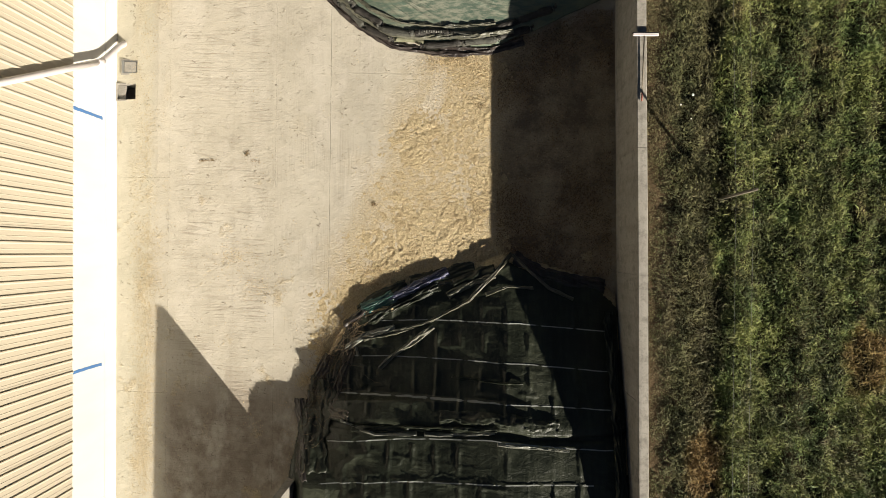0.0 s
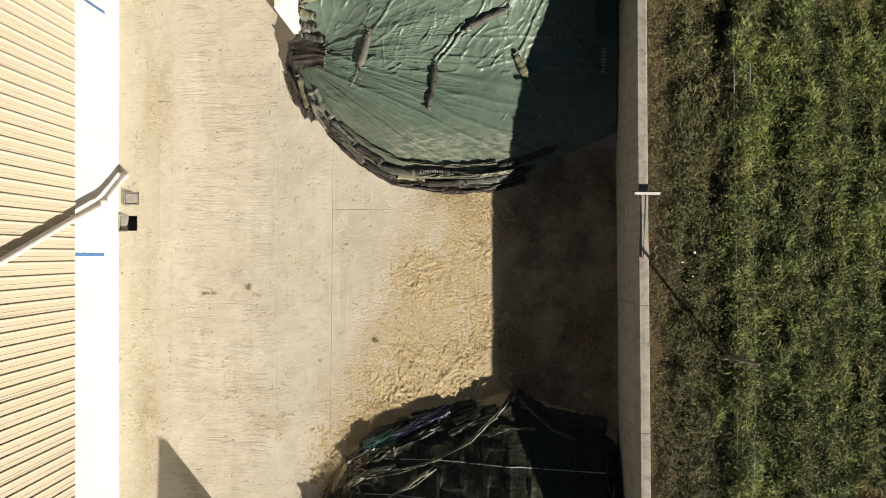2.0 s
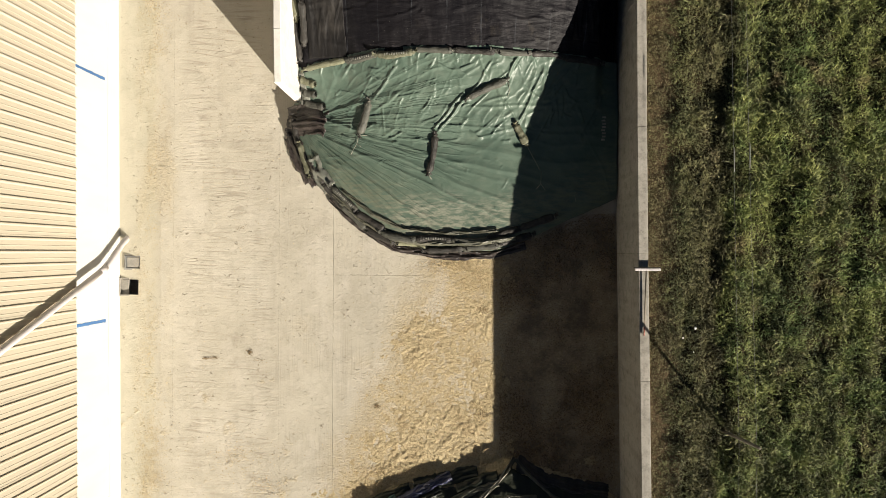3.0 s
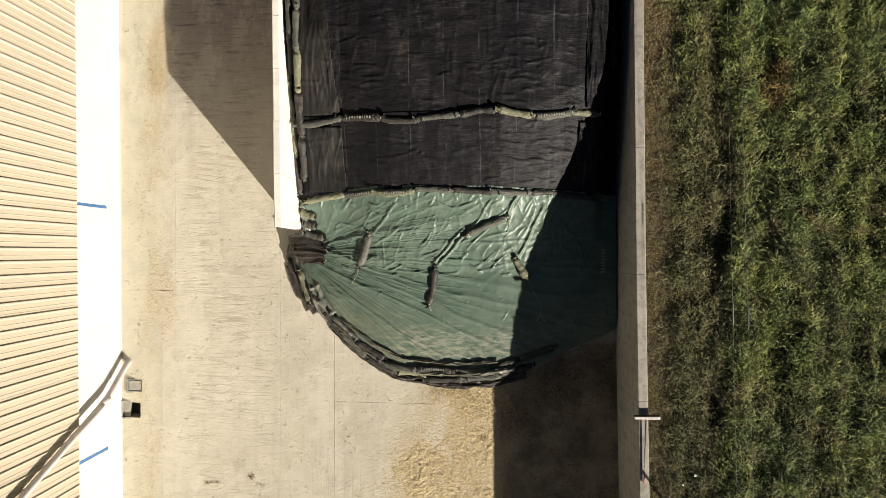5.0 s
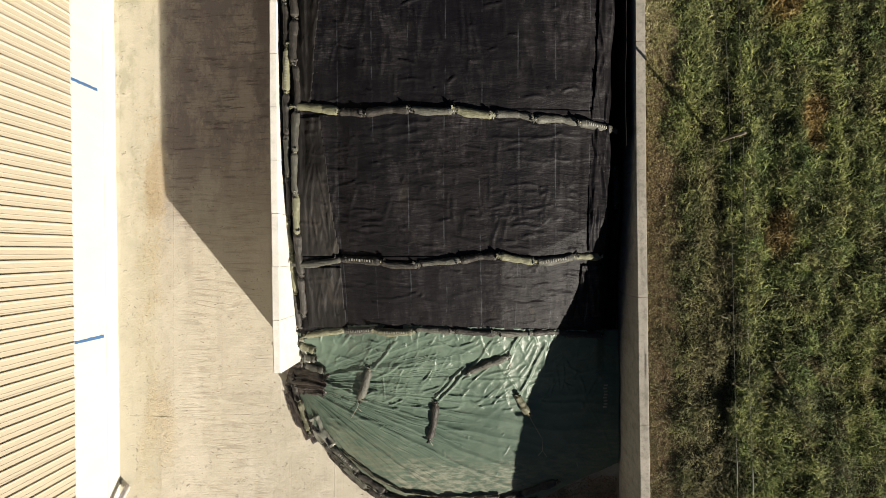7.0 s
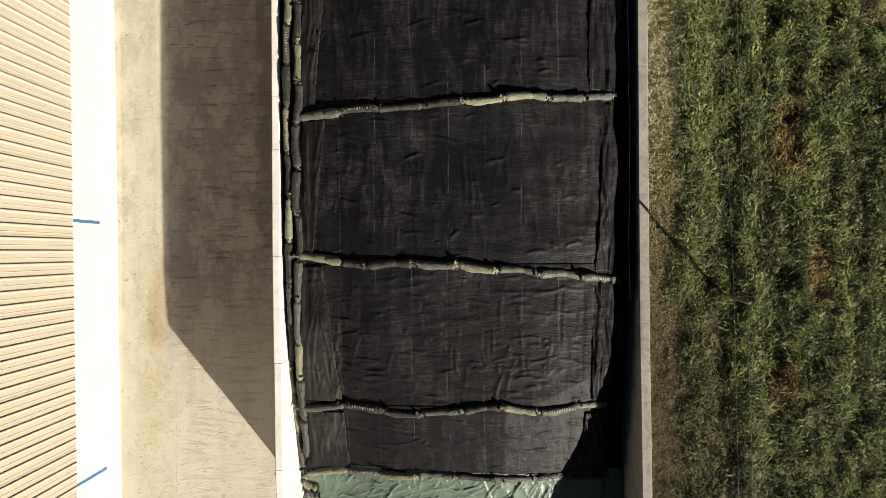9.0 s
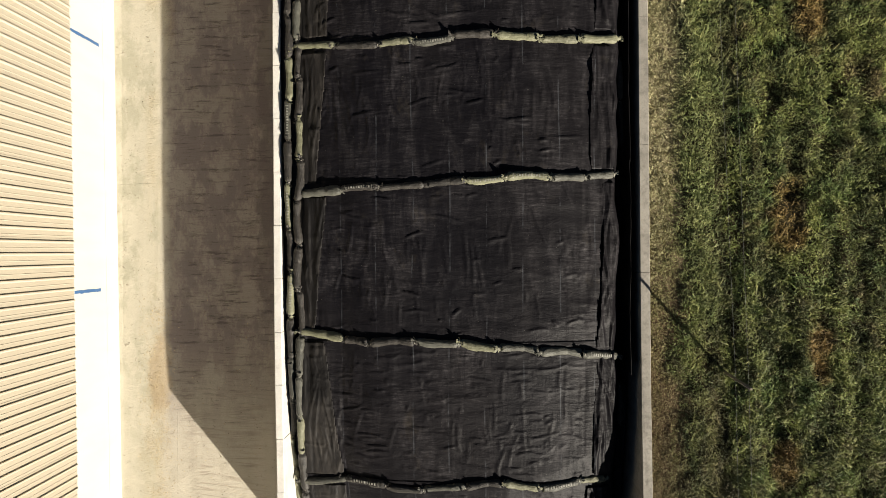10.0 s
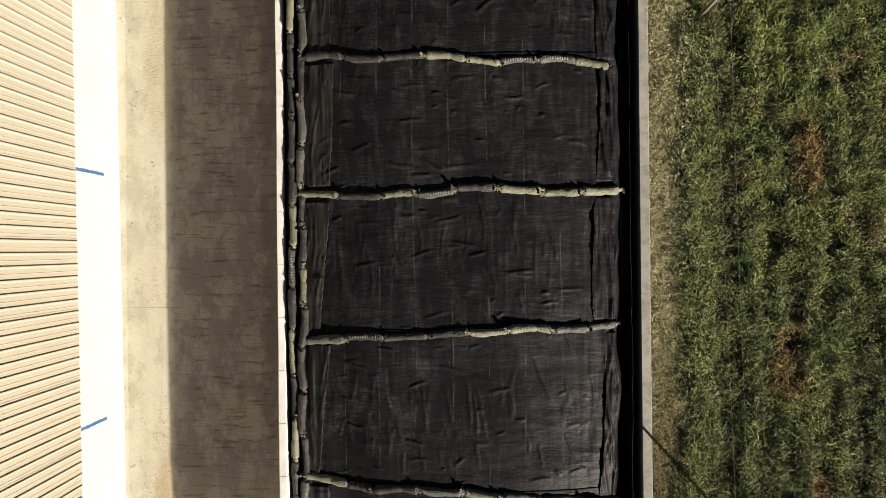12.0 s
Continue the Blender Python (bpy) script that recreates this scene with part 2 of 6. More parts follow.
# ---- materials ----
def make_concrete_yard():
    """Brushed yard concrete, cream with dust, under trodden fodder."""
    m, nt, b = material("yard_concrete", 0.9, spec=0.25)
    w = coords(nt, kind="World")
    xyz = split(nt, w)
    big = noise_node(nt, w, 0.35, 5, 0.6)
    mid = noise_node(nt, w, 2.2, 6, 0.62)
    fine = noise_node(nt, w, 38, 4, 0.7)
    wave = calc(nt, "MULTIPLY", noise_node(nt, w, 0.30, 1, 0.5), 0.30)
    brush = noise_node(nt, slanted(nt, xyz, 0.7, 26, 0.03, wave), 1.4, 4, 0.65)
    # straight rake marks of the broom, in sweeps that cross at small angles
    sweep = noise_node(nt, coords(nt, (0.35, 0.55, 0), "World"), 1.0, 2, 0.5)
    groove = None
    for k, dense, lo, hi in ((0.02, 6.5, 0.0, 0.52), (0.11, 4.5, 0.46, 1.0), (-0.07, 5.5, 0.42, 0.58)):
        g = calc(nt, "ABSOLUTE", calc(nt, "SUBTRACT", noise_node(nt, slanted(nt, xyz, 0.22, dense, k, calc(nt, "MULTIPLY", wave, 0.1)), 1.0, 0, 0.4), 0.5))
        g = calc(nt, "MULTIPLY", ramp(nt, g, (0.0, 1.0), (0.05, 0.0)), band(nt, sweep, lo, hi, 0.02))
        groove = g if groove is None else calc(nt, "MAXIMUM", groove, g)
    groove = calc(nt, "MULTIPLY", groove, ramp(nt, noise_node(nt, coords(nt, (0.8, 0.8, 0), "World"), 1.0, 5, 0.65), (0.42, 0.05), (0.60, 1.0)))
    lane = band(nt, calc(nt, "ADD", xyz[0], calc(nt, "MULTIPLY", calc(nt, "SUBTRACT", noise_node(nt, w, 0.9, 5, 0.65), 0.5), 2.0)), -8.4, -5.7, 0.35)
    rake = noise_node(nt, slanted(nt, xyz, 24, 0.5, 0.0, wave), 1.2, 4, 0.65)
    side = calc(nt, "MULTIPLY", band(nt, xyz[0], -5.7, -2.6, 0.3), ramp(nt, noise_node(nt, w, 0.6, 4, 0.6), (0.44, 0.0), (0.6, 1.0)))
    col = ramp(nt, big, (0.3, (0.42, 0.385, 0.315)), (0.55, (0.49, 0.452, 0.375)), (0.75, (0.54, 0.505, 0.43)))
    col = mix(nt, calc(nt, "MULTIPLY", ramp(nt, mid, (0.5, 0.0), (0.7, 1.0)), 0.32), col, (0.32, 0.285, 0.23))
    col = mix(nt, calc(nt, "MULTIPLY", ramp(nt, brush, (0.5, 0.0), (0.66, 1.0)), calc(nt, "MULTIPLY", lane, ramp(nt, big, (0.4, 0.12), (0.62, 0.5)))), col, (0.30, 0.26, 0.21))
    groove = calc(nt, "MULTIPLY", groove, lane)
    col = mix(nt, calc(nt, "MULTIPLY", groove, 0.55), col, (0.25, 0.21, 0.165))
    col = mix(nt, calc(nt, "MULTIPLY", calc(nt, "MULTIPLY", ramp(nt, rake, (0.48, 0.0), (0.62, 1.0)), side), 0.35), col, (0.28, 0.25, 0.21))
    # tyre tracks along the lane
    track = noise_node(nt, coords(nt, (2.6, 0.12, 1), "World"), 1.0, 3, 0.6)
    col = mix(nt, calc(nt, "MULTIPLY", ramp(nt, track, (0.55, 0.0), (0.72, 1.0)), 0.22), col, (0.25, 0.215, 0.175))
    # apron beside the shed, smoother and paler
    apron = band(nt, xyz[0], -12.0, -9.15, 0.18)
    col = mix(nt, calc(nt, "MULTIPLY", apron, 0.6), col, (0.53, 0.49, 0.385))
    # grey weathering of the apron, strongest along its far stretch
    weather = calc(nt, "MULTIPLY", apron, calc(nt, "MULTIPLY", ramp(nt, noise_node(nt, coords(nt, (1.2, 0.8, 1), "World"), 1.0, 7, 0.72), (0.47, 0.0), (0.60, 0.8)), ramp(nt, calc(nt, "MULTIPLY", xyz[1], 0.02), (0.2, 0.35), (0.36, 1.0))))
    col = mix(nt, weather, col, (0.37, 0.35, 0.265))
    # dirty lane beside the opened heap, the shade there painted into its colour
    grime_shade = calc(nt, "MULTIPLY", band(nt, calc(nt, "ADD", xyz[1], calc(nt, "MULTIPLY", mid, 1.5)), -30.0, -3.2, 0.9), band(nt, xyz[0], -8.7, 0.0, 0.35))
    col = mix(nt, calc(nt, "MULTIPLY", grime_shade, ramp(nt, mid, (0.35, 0.45), (0.6, 0.8))), col, (0.17, 0.135, 0.105))
    # dark wet stains beyond the clamp's front, panel wall's shade painted in with them
    lane_shade = calc(nt, "MULTIPLY", band(nt, calc(nt, "ADD", xyz[0], calc(nt, "MULTIPLY", calc(nt, "SUBTRACT", mid, 0.5), 0.4)), -8.92, -4.8, 0.14), band(nt, xyz[1], 14.4, 60.0, 2.4))
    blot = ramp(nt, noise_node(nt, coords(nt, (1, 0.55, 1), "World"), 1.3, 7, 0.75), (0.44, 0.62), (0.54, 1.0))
    col = mix(nt, calc(nt, "MULTIPLY", calc(nt, "MULTIPLY", lane_shade, blot), 0.88), col, (0.178, 0.145, 0.146))
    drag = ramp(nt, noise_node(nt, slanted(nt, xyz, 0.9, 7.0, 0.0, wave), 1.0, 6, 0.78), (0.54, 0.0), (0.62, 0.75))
    col = mix(nt, calc(nt, "MULTIPLY", drag, lane_shade), col, (0.085, 0.068, 0.064))
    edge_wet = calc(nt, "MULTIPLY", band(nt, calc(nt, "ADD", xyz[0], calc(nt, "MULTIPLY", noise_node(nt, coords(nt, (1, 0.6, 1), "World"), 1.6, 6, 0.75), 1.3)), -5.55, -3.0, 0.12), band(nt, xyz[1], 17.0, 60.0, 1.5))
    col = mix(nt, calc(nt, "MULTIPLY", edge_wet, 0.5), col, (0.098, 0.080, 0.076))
    # fodder trodden into the surface: the bay floor, the foot of the shed and odd patches
    wobble = calc(nt, "MULTIPLY", calc(nt, "SUBTRACT", noise_node(nt, w, 0.7, 5, 0.6), 0.5), 2.6)
    slant = calc(nt, "ADD", calc(nt, "ADD", xyz[0], calc(nt, "MULTIPLY", xyz[1], -0.42)), wobble)
    bay = calc(nt, "MULTIPLY", band(nt, slant, -3.4, 12.0, 1.0), band(nt, xyz[1], -2.4, 6.6, 0.8))
    strip = calc(nt, "MULTIPLY", band(nt, calc(nt, "ADD", xyz[0], calc(nt, "MULTIPLY", wobble, 0.5)), -9.7, -8.75, 0.25), ramp(nt, noise_node(nt, coords(nt, (0.6, 0.22, 1), "World"), 1.0, 4, 0.6), (0.47, 0.0), (0.6, 1.0)))
    odd = calc(nt, "MULTIPLY", ramp(nt, noise_node(nt, w, 0.9, 5, 0.65), (0.6, 0.0), (0.68, 1.0)), band(nt, xyz[1], -9.0, 3.0, 2.0))
    hay = calc(nt, "MAXIMUM", calc(nt, "MAXIMUM", bay, calc(nt, "MULTIPLY", strip, 0.45)), calc(nt, "MULTIPLY", odd, 0.7))
    speck = ramp(nt, noise_node(nt, coords(nt, (1, 1.6, 1), "World"), 14, 5, 0.75), (0.33, 0.0), (0.55, 1.0))
    hay_col = ramp(nt, noise_node(nt, w, 22, 5, 0.72), (0.3, (0.29, 0.22, 0.125)), (0.5, (0.47, 0.38, 0.235)), (0.7, (0.58, 0.48, 0.315)))
    hay_fac = calc(nt, "MULTIPLY", hay, calc(nt, "ADD", calc(nt, "MULTIPLY", speck, 0.5), 0.45))
    col = mix(nt, hay_fac, col, hay_col)
    # scuffs and scrapes
    fleck = noise_node(nt, coords(nt, (1, 1.4, 1), "World"), 8.0, 3, 0.6, 0.6)
    scuff = calc(nt, "MULTIPLY", ramp(nt, fleck, (0.60, 0.0), (0.68, 1.0)), ramp(nt, noise_node(nt, w, 1.7, 6, 0.75), (0.50, 0.03), (0.62, 0.7)))
    col = mix(nt, scuff, col, (0.20, 0.165, 0.125))
    pale = calc(nt, "MULTIPLY", ramp(nt, noise_node(nt, coords(nt, (0.8, 0.5, 1), "World"), 1.3, 6, 0.7), (0.5, 0.0), (0.64, 0.55)), calc(nt, "MULTIPLY", band(nt, xyz[0], -8.4, 0.5, 0.6), band(nt, xyz[1], -30.0, 10.5, 1.5)))
    col = mix(nt, pale, col, (0.55, 0.51, 0.44))
    stain = calc(nt, "MULTIPLY", blob(nt, xyz, -9.2, 15.0, 0.42, 1.5, calc(nt, "MULTIPLY", calc(nt, "SUBTRACT", noise_node(nt, w, 2.4, 5, 0.65), 0.5), 1.4)), 0.6)
    col = mix(nt, stain, col, (0.36, 0.27, 0.165))
    grit = noise_node(nt, w, 70, 2, 0.5)
    col = mix(nt, ramp(nt, grit, (0.6, 0.0), (0.72, 0.35)), col, (0.22, 0.18, 0.135))
    # retaining wall's shade painted on the floor, with brown litter at its foot
    wall_shade = calc(nt, "MULTIPLY", band(nt, calc(nt, "ADD", xyz[0], wobble), 1.1, 6.0, 0.5), band(nt, xyz[1], -12.0, 7.0, 0.7))
    col = mix(nt, calc(nt, "MULTIPLY", wall_shade, ramp(nt, noise_node(nt, w, 1.3, 6, 0.7), (0.38, 0.25), (0.60, 0.85))), col, (0.13, 0.098, 0.07))
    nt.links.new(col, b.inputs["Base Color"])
    h = calc(nt, "ADD", calc(nt, "MULTIPLY", fine, 0.35), calc(nt, "SUBTRACT", calc(nt, "MULTIPLY", calc(nt, "MULTIPLY", brush, lane), 0.22), calc(nt, "MULTIPLY", groove, 0.2)))
    h = calc(nt, "ADD", h, calc(nt, "MULTIPLY", calc(nt, "MULTIPLY", speck, hay), 1.6))
    h = calc(nt, "ADD", h, calc(nt, "MULTIPLY", scuff, 1.6))
    h = calc(nt, "ADD", h, calc(nt, "MULTIPLY", calc(nt, "MULTIPLY", noise_node(nt, w, 12, 5, 0.75), ramp(nt, mid, (0.4, 0.2), (0.6, 1.0))), 0.9))
    bump(nt, b, h, 0.6, 0.025)
    return m


def make_wall_concrete(name, tint, dirt=1.0):
    m, nt, b = material(name, 0.88, spec=0.3)
    w = coords(nt, kind="World")
    big = noise_node(nt, w, 0.8, 5, 0.6)
    streak = noise_node(nt, coords(nt, (3.0, 3.0, 0.35), "World"), 1.6, 5, 0.65)
    fine = noise_node(nt, w, 30, 5, 0.7)
    k = lambda f: tuple(c * f for c in tint)
    col = ramp(nt, big, (0.3, k(0.82)), (0.7, k(1.08)))
    col = mix(nt, calc(nt, "MULTIPLY", ramp(nt, streak, (0.48, 0.0), (0.68, 1.0)), 0.45 * dirt), col, k(0.5))
    col = mix(nt, calc(nt, "MULTIPLY", ramp(nt, fine, (0.5, 0.0), (0.75, 1.0)), 0.3), col, k(0.62))
    spots = ramp(nt, noise_node(nt, w, 3.4, 6, 0.75), (0.50, 0.0), (0.64, 0.6 * dirt))
    col = mix(nt, spots, col, k(0.42))
    lichen = ramp(nt, noise_node(nt, w, 16, 5, 0.75), (0.52, 0.0), (0.66, 0.45 * dirt))
    col = mix(nt, lichen, col, k(0.45))
    nt.links.new(col, b.inputs["Base Color"])
    bump(nt, b, calc(nt, "ADD", fine, calc(nt, "MULTIPLY", streak, 0.7)), 0.5, 0.012)
    return m


def make_paint(name, rgb, rough=0.55, spec=0.4, wear=0.12):
    m, nt, b = material(name, rough, spec=spec)
    w = coords(nt, kind="World")
    grime_shade = noise_node(nt, coords(nt, (1.4, 1.4, 0.3), "World"), 1.2, 5, 0.6)
    fine = noise_node(nt, w, 24, 4, 0.7)
    k = lambda f: tuple(c * f for c in rgb)
    col = ramp(nt, grime_shade, (0.32, k(1.0 - wear)), (0.6, k(1.0)))
    col = mix(nt, calc(nt, "MULTIPLY", ramp(nt, fine, (0.55, 0.0), (0.8, 1.0)), wear), col, k(0.6))
    nt.links.new(col, b.inputs["Base Color"])
    bump(nt, b, fine, 0.15, 0.004)
    return m


def make_film(name, rgb, rough, spec, dust, dusty=0.5, wave=(4.0, 14.0), deep=0.5):
    """Plastic or woven sheet with creases and dust."""
    m, nt, b = material(name, rough, spec=spec)
    w = coords(nt, kind="World")
    crease = noise_node(nt, coords(nt, (wave[0], wave[1], 4), "World", 0.05), 1.0, 5, 0.62, 0.6)
    cross = noise_node(nt, coords(nt, (9, 1.0, 4), "World"), 1.0, 4, 0.6)
    big = noise_node(nt, coords(nt, (0.9, 0.5, 1), "World"), 1.0, 5, 0.6)
    fine = noise_node(nt, w, 60, 3, 0.7)
    k = lambda f: tuple(c * f for c in rgb)
    col = ramp(nt, big, (0.3, k(0.75)), (0.7, k(1.25)))
    d = calc(nt, "MULTIPLY", ramp(nt, calc(nt, "ADD", calc(nt, "MULTIPLY", big, 0.6), calc(nt, "MULTIPLY", cross, 0.4)), (0.46, 0.0), (0.64, 1.0)), dusty)
    d = calc(nt, "MULTIPLY", d, ramp(nt, crease, (0.35, 0.3), (0.65, 1.0)))
    col = mix(nt, d, col, dust)
    nt.links.new(col, b.inputs["Base Color"])
    nt.links.new(calc(nt, "ADD", calc(nt, "MULTIPLY", d, 0.3), rough, True), b.inputs["Roughness"])
    h = calc(nt, "ADD", calc(nt, "MULTIPLY", crease, 1.0), calc(nt, "MULTIPLY", cross, 0.35))
    h = calc(nt, "ADD", h, calc(nt, "MULTIPLY", fine, 0.06))
    bump(nt, b, h, deep, 0.05)
    return m


def make_cover():
    """Black woven cover: selvedge lines along its length, brushed dust in hatched smears, small cross creases."""
    m, nt, b = material("woven_black_cover", 0.54, spec=0.13)
    w = coords(nt, kind="World")
    xyz = split(nt, w)
    drift = noise_node(nt, coords(nt, (0.5, 0.12, 1), "World"), 1.0, 3, 0.5)
    f = calc(nt, "FRACT", calc(nt, "ADD", calc(nt, "MULTIPLY", xyz[0], 1.12), calc(nt, "MULTIPLY", drift, 0.35)))
    line = ramp(nt, calc(nt, "ABSOLUTE", calc(nt, "SUBTRACT", f, 0.5)), (0.0, 0.9), (0.010, 0.6), (0.022, 0.0))
    line = calc(nt, "MULTIPLY", line, ramp(nt, noise_node(nt, coords(nt, (2.0, 1.1, 1), "World"), 1.0, 6, 0.75), (0.48, 0.0), (0.60, 0.8)))
    patch = ramp(nt, noise_node(nt, coords(nt, (0.55, 0.40, 1), "World"), 1.0, 5, 0.65, 0.5), (0.43, 0.0), (0.66, 1.0))
    patch = calc(nt, "MAXIMUM", patch, calc(nt, "MULTIPLY", band(nt, xyz[1], 19.8, 60.0, 0.8), 0.45))
    hatch = ramp(nt, noise_node(nt, coords(nt, (3.2, 26.0, 1), "World", 0.02), 1.0, 5, 0.7, 0.4), (0.48, 0.0), (0.64, 1.0))
    smear = ramp(nt, noise_node(nt, coords(nt, (3.0, 0.9, 1), "World"), 1.0, 6, 0.7, 0.5), (0.46, 0.0), (0.72, 1.0))
    spot = ramp(nt, noise_node(nt, coords(nt, (1.6, 1.1, 1), "World"), 1.0, 5, 0.7), (0.60, 0.0), (0.74, 1.0))
    rubbed = calc(nt, "MULTIPLY", smear, calc(nt, "ADD", calc(nt, "MULTIPLY", hatch, 0.7), 0.3))
    dust = calc(nt, "ADD", calc(nt, "MULTIPLY", patch, calc(nt, "ADD", calc(nt, "MULTIPLY", rubbed, 0.8), calc(nt, "MULTIPLY", hatch, 0.12))), calc(nt, "MULTIPLY", rubbed, 0.18), True)
    col = mix(nt, ramp(nt, drift, (0.4, 0.0), (0.6, 1.0)), (0.0042, 0.0038, 0.0054), (0.0070, 0.0062, 0.0074))
    col = mix(nt, calc(nt, "MULTIPLY", dust, 0.85), col, (0.078, 0.072, 0.076))
    col = mix(nt, calc(nt, "MULTIPLY", calc(nt, "MULTIPLY", spot, patch), 0.35), col, (0.085, 0.072, 0.055))
    col = mix(nt, line, col, (0.060, 0.064, 0.072))
    fleck = ramp(nt, noise_node(nt, w, 24, 2, 0.5), (0.75, 0.0), (0.79, 1.0))
    col = mix(nt, calc(nt, "MULTIPLY", fleck, 0.6), col, (0.20, 0.19, 0.17))
    nt.links.new(col, b.inputs["Base Color"])
    # the lengths nearest the front lie slack and crinkled, the others tight
    slack = ramp(nt, calc(nt, "MULTIPLY", xyz[1], 0.02), (0.30, 1.0), (0.36, 0.6))
    soft = noise_node(nt, coords(nt, (1.3, 4.0, 2), "World", 0.08), 1.0, 5, 0.62, 0.8)
    tiny = noise_node(nt, coords(nt, (5.0, 16.0, 2), "World"), 1.0, 4, 0.6)
    weft = noise_node(nt, coords(nt, (9.0, 1.2, 2), "World"), 1.0, 4, 0.6)
    h = calc(nt, "ADD", calc(nt, "MULTIPLY", soft, 0.9), calc(nt, "MULTIPLY", tiny, 0.34))
    h = calc(nt, "MULTIPLY", h, slack)
    h = calc(nt, "ADD", h, calc(nt, "MULTIPLY", weft, 0.22))
    bump(nt, b, h, 0.65, 0.05)
    return m


def make_tarp():
    """Dull green tarpaulin, silvery where it is rubbed, with dried mud near its foot."""
    m, nt, b = material("green_tarp", 0.46, spec=0.27)
    w = coords(nt, kind="World")
    xyz = split(nt, w)
    big = noise_node(nt, coords(nt, (0.7, 0.9, 1), "World"), 1.0, 5, 0.6)
    fine = noise_node(nt, w, 26, 5, 0.7)
    crease = noise_node(nt, coords(nt, (3.0, 4.2, 3), "World", 0.5), 1.0, 4, 0.55, 0.3)
    scratch = noise_node(nt, coords(nt, (3.0, 12.0, 1), "World", -0.6), 1.0, 5, 0.7)
    col = ramp(nt, big, (0.3, (0.060, 0.091, 0.072)), (0.7, (0.094, 0.129, 0.100)))
    rub = calc(nt, "MULTIPLY", ramp(nt, crease, (0.5, 0.0), (0.72, 1.0)), 0.45)
    col = mix(nt, rub, col, (0.125, 0.152, 0.122))
    foot = calc(nt, "SUBTRACT", xyz[1], calc(nt, "MULTIPLY", calc(nt, "ABSOLUTE", xyz[0]), 0.42))
    mud = calc(nt, "MULTIPLY", band(nt, foot, 2.0, 6.6, 0.7), ramp(nt, scratch, (0.4, 0.0), (0.62, 1.0)))
    col = mix(nt, calc(nt, "MULTIPLY", mud, 0.36), col, (0.24, 0.215, 0.135))
    dusty = calc(nt, "MULTIPLY", blob(nt, xyz, -0.7, 6.75, 2.4, 0.75, calc(nt, "MULTIPLY", calc(nt, "SUBTRACT", big, 0.5), 1.6)), ramp(nt, scratch, (0.44, 0.0), (0.60, 0.55)))
    col = mix(nt, dusty, col, (0.29, 0.29, 0.235))
    col = mix(nt, calc(nt, "MULTIPLY", ramp(nt, fine, (0.58, 0.0), (0.75, 1.0)), 0.3), col, (0.20, 0.19, 0.14))
    nt.links.new(col, b.inputs["Base Color"])
    nt.links.new(calc(nt, "ADD", calc(nt, "MULTIPLY", mud, 0.4), 0.40, True), b.inputs["Roughness"])
    # long thin creases that fan out from the gathered corner
    dx, dy = calc(nt, "ADD", xyz[0], 4.9), calc(nt, "SUBTRACT", xyz[1], 9.35)
    turn = calc(nt, "ARCTAN2", dy, dx)
    reach = calc(nt, "SQRT", calc(nt, "ADD", calc(nt, "MULTIPLY", dx, dx), calc(nt, "MULTIPLY", dy, dy)))
    polar = nt.nodes.new("ShaderNodeCombineXYZ")
    nt.links.new(calc(nt, "ADD", calc(nt, "MULTIPLY", turn, 15.0), calc(nt, "MULTIPLY", big, 1.2)), polar.inputs[0])
    nt.links.new(calc(nt, "MULTIPLY", reach, 0.28), polar.inputs[1])
    ray = ramp(nt, calc(nt, "ABSOLUTE", calc(nt, "SUBTRACT", noise_node(nt, polar.outputs[0], 1.0, 2, 0.5), 0.5)), (0.0, 1.0), (0.022, 0.35), (0.06, 0.0))
    ray = calc(nt, "MULTIPLY", ray, calc(nt, "MULTIPLY", band(nt, turn, -1.5, 0.32, 0.2), band(nt, reach, 0.7, 4.8, 0.6)))
    h = calc(nt, "ADD", calc(nt, "MULTIPLY", crease, 0.7), calc(nt, "MULTIPLY", fine, 0.08))
    h = calc(nt, "ADD", h, calc(nt, "MULTIPLY", ray, 0.9))
    bump(nt, b, h, 0.4, 0.05)
    return m


def make_sack(name, rgb, dust):
    m, nt, b = material(name, 0.6, spec=0.35)
    o = coords(nt, kind="Object")
    weave = noise_node(nt, coords(nt, (22, 5, 5), "Object"), 1.0, 3, 0.55, 0.4)
    fold = calc(nt, "ABSOLUTE", calc(nt, "SUBTRACT", noise_node(nt, coords(nt, (2.5, 12, 12), "Object"), 1.0, 3, 0.55), 0.5))
    big = noise_node(nt, o, 6, 4, 0.6)
    k = lambda f: tuple(c * f for c in rgb)
    col = mix(nt, lot(nt), k(0.7), k(1.35))
    col = mix(nt, calc(nt, "MULTIPLY", ramp(nt, big, (0.45, 0.0), (0.7, 1.0)), 0.55), col, dust)
    nt.links.new(col, b.inputs["Base Color"])
    h = calc(nt, "ADD", calc(nt, "ADD", weave, calc(nt, "MULTIPLY", big, 1.5)), calc(nt, "MULTIPLY", ramp(nt, fold, (0.0, 1.0), (0.08, 0.0)), 0.6))
    bump(nt, b, h, 0.55, 0.016)
    return m


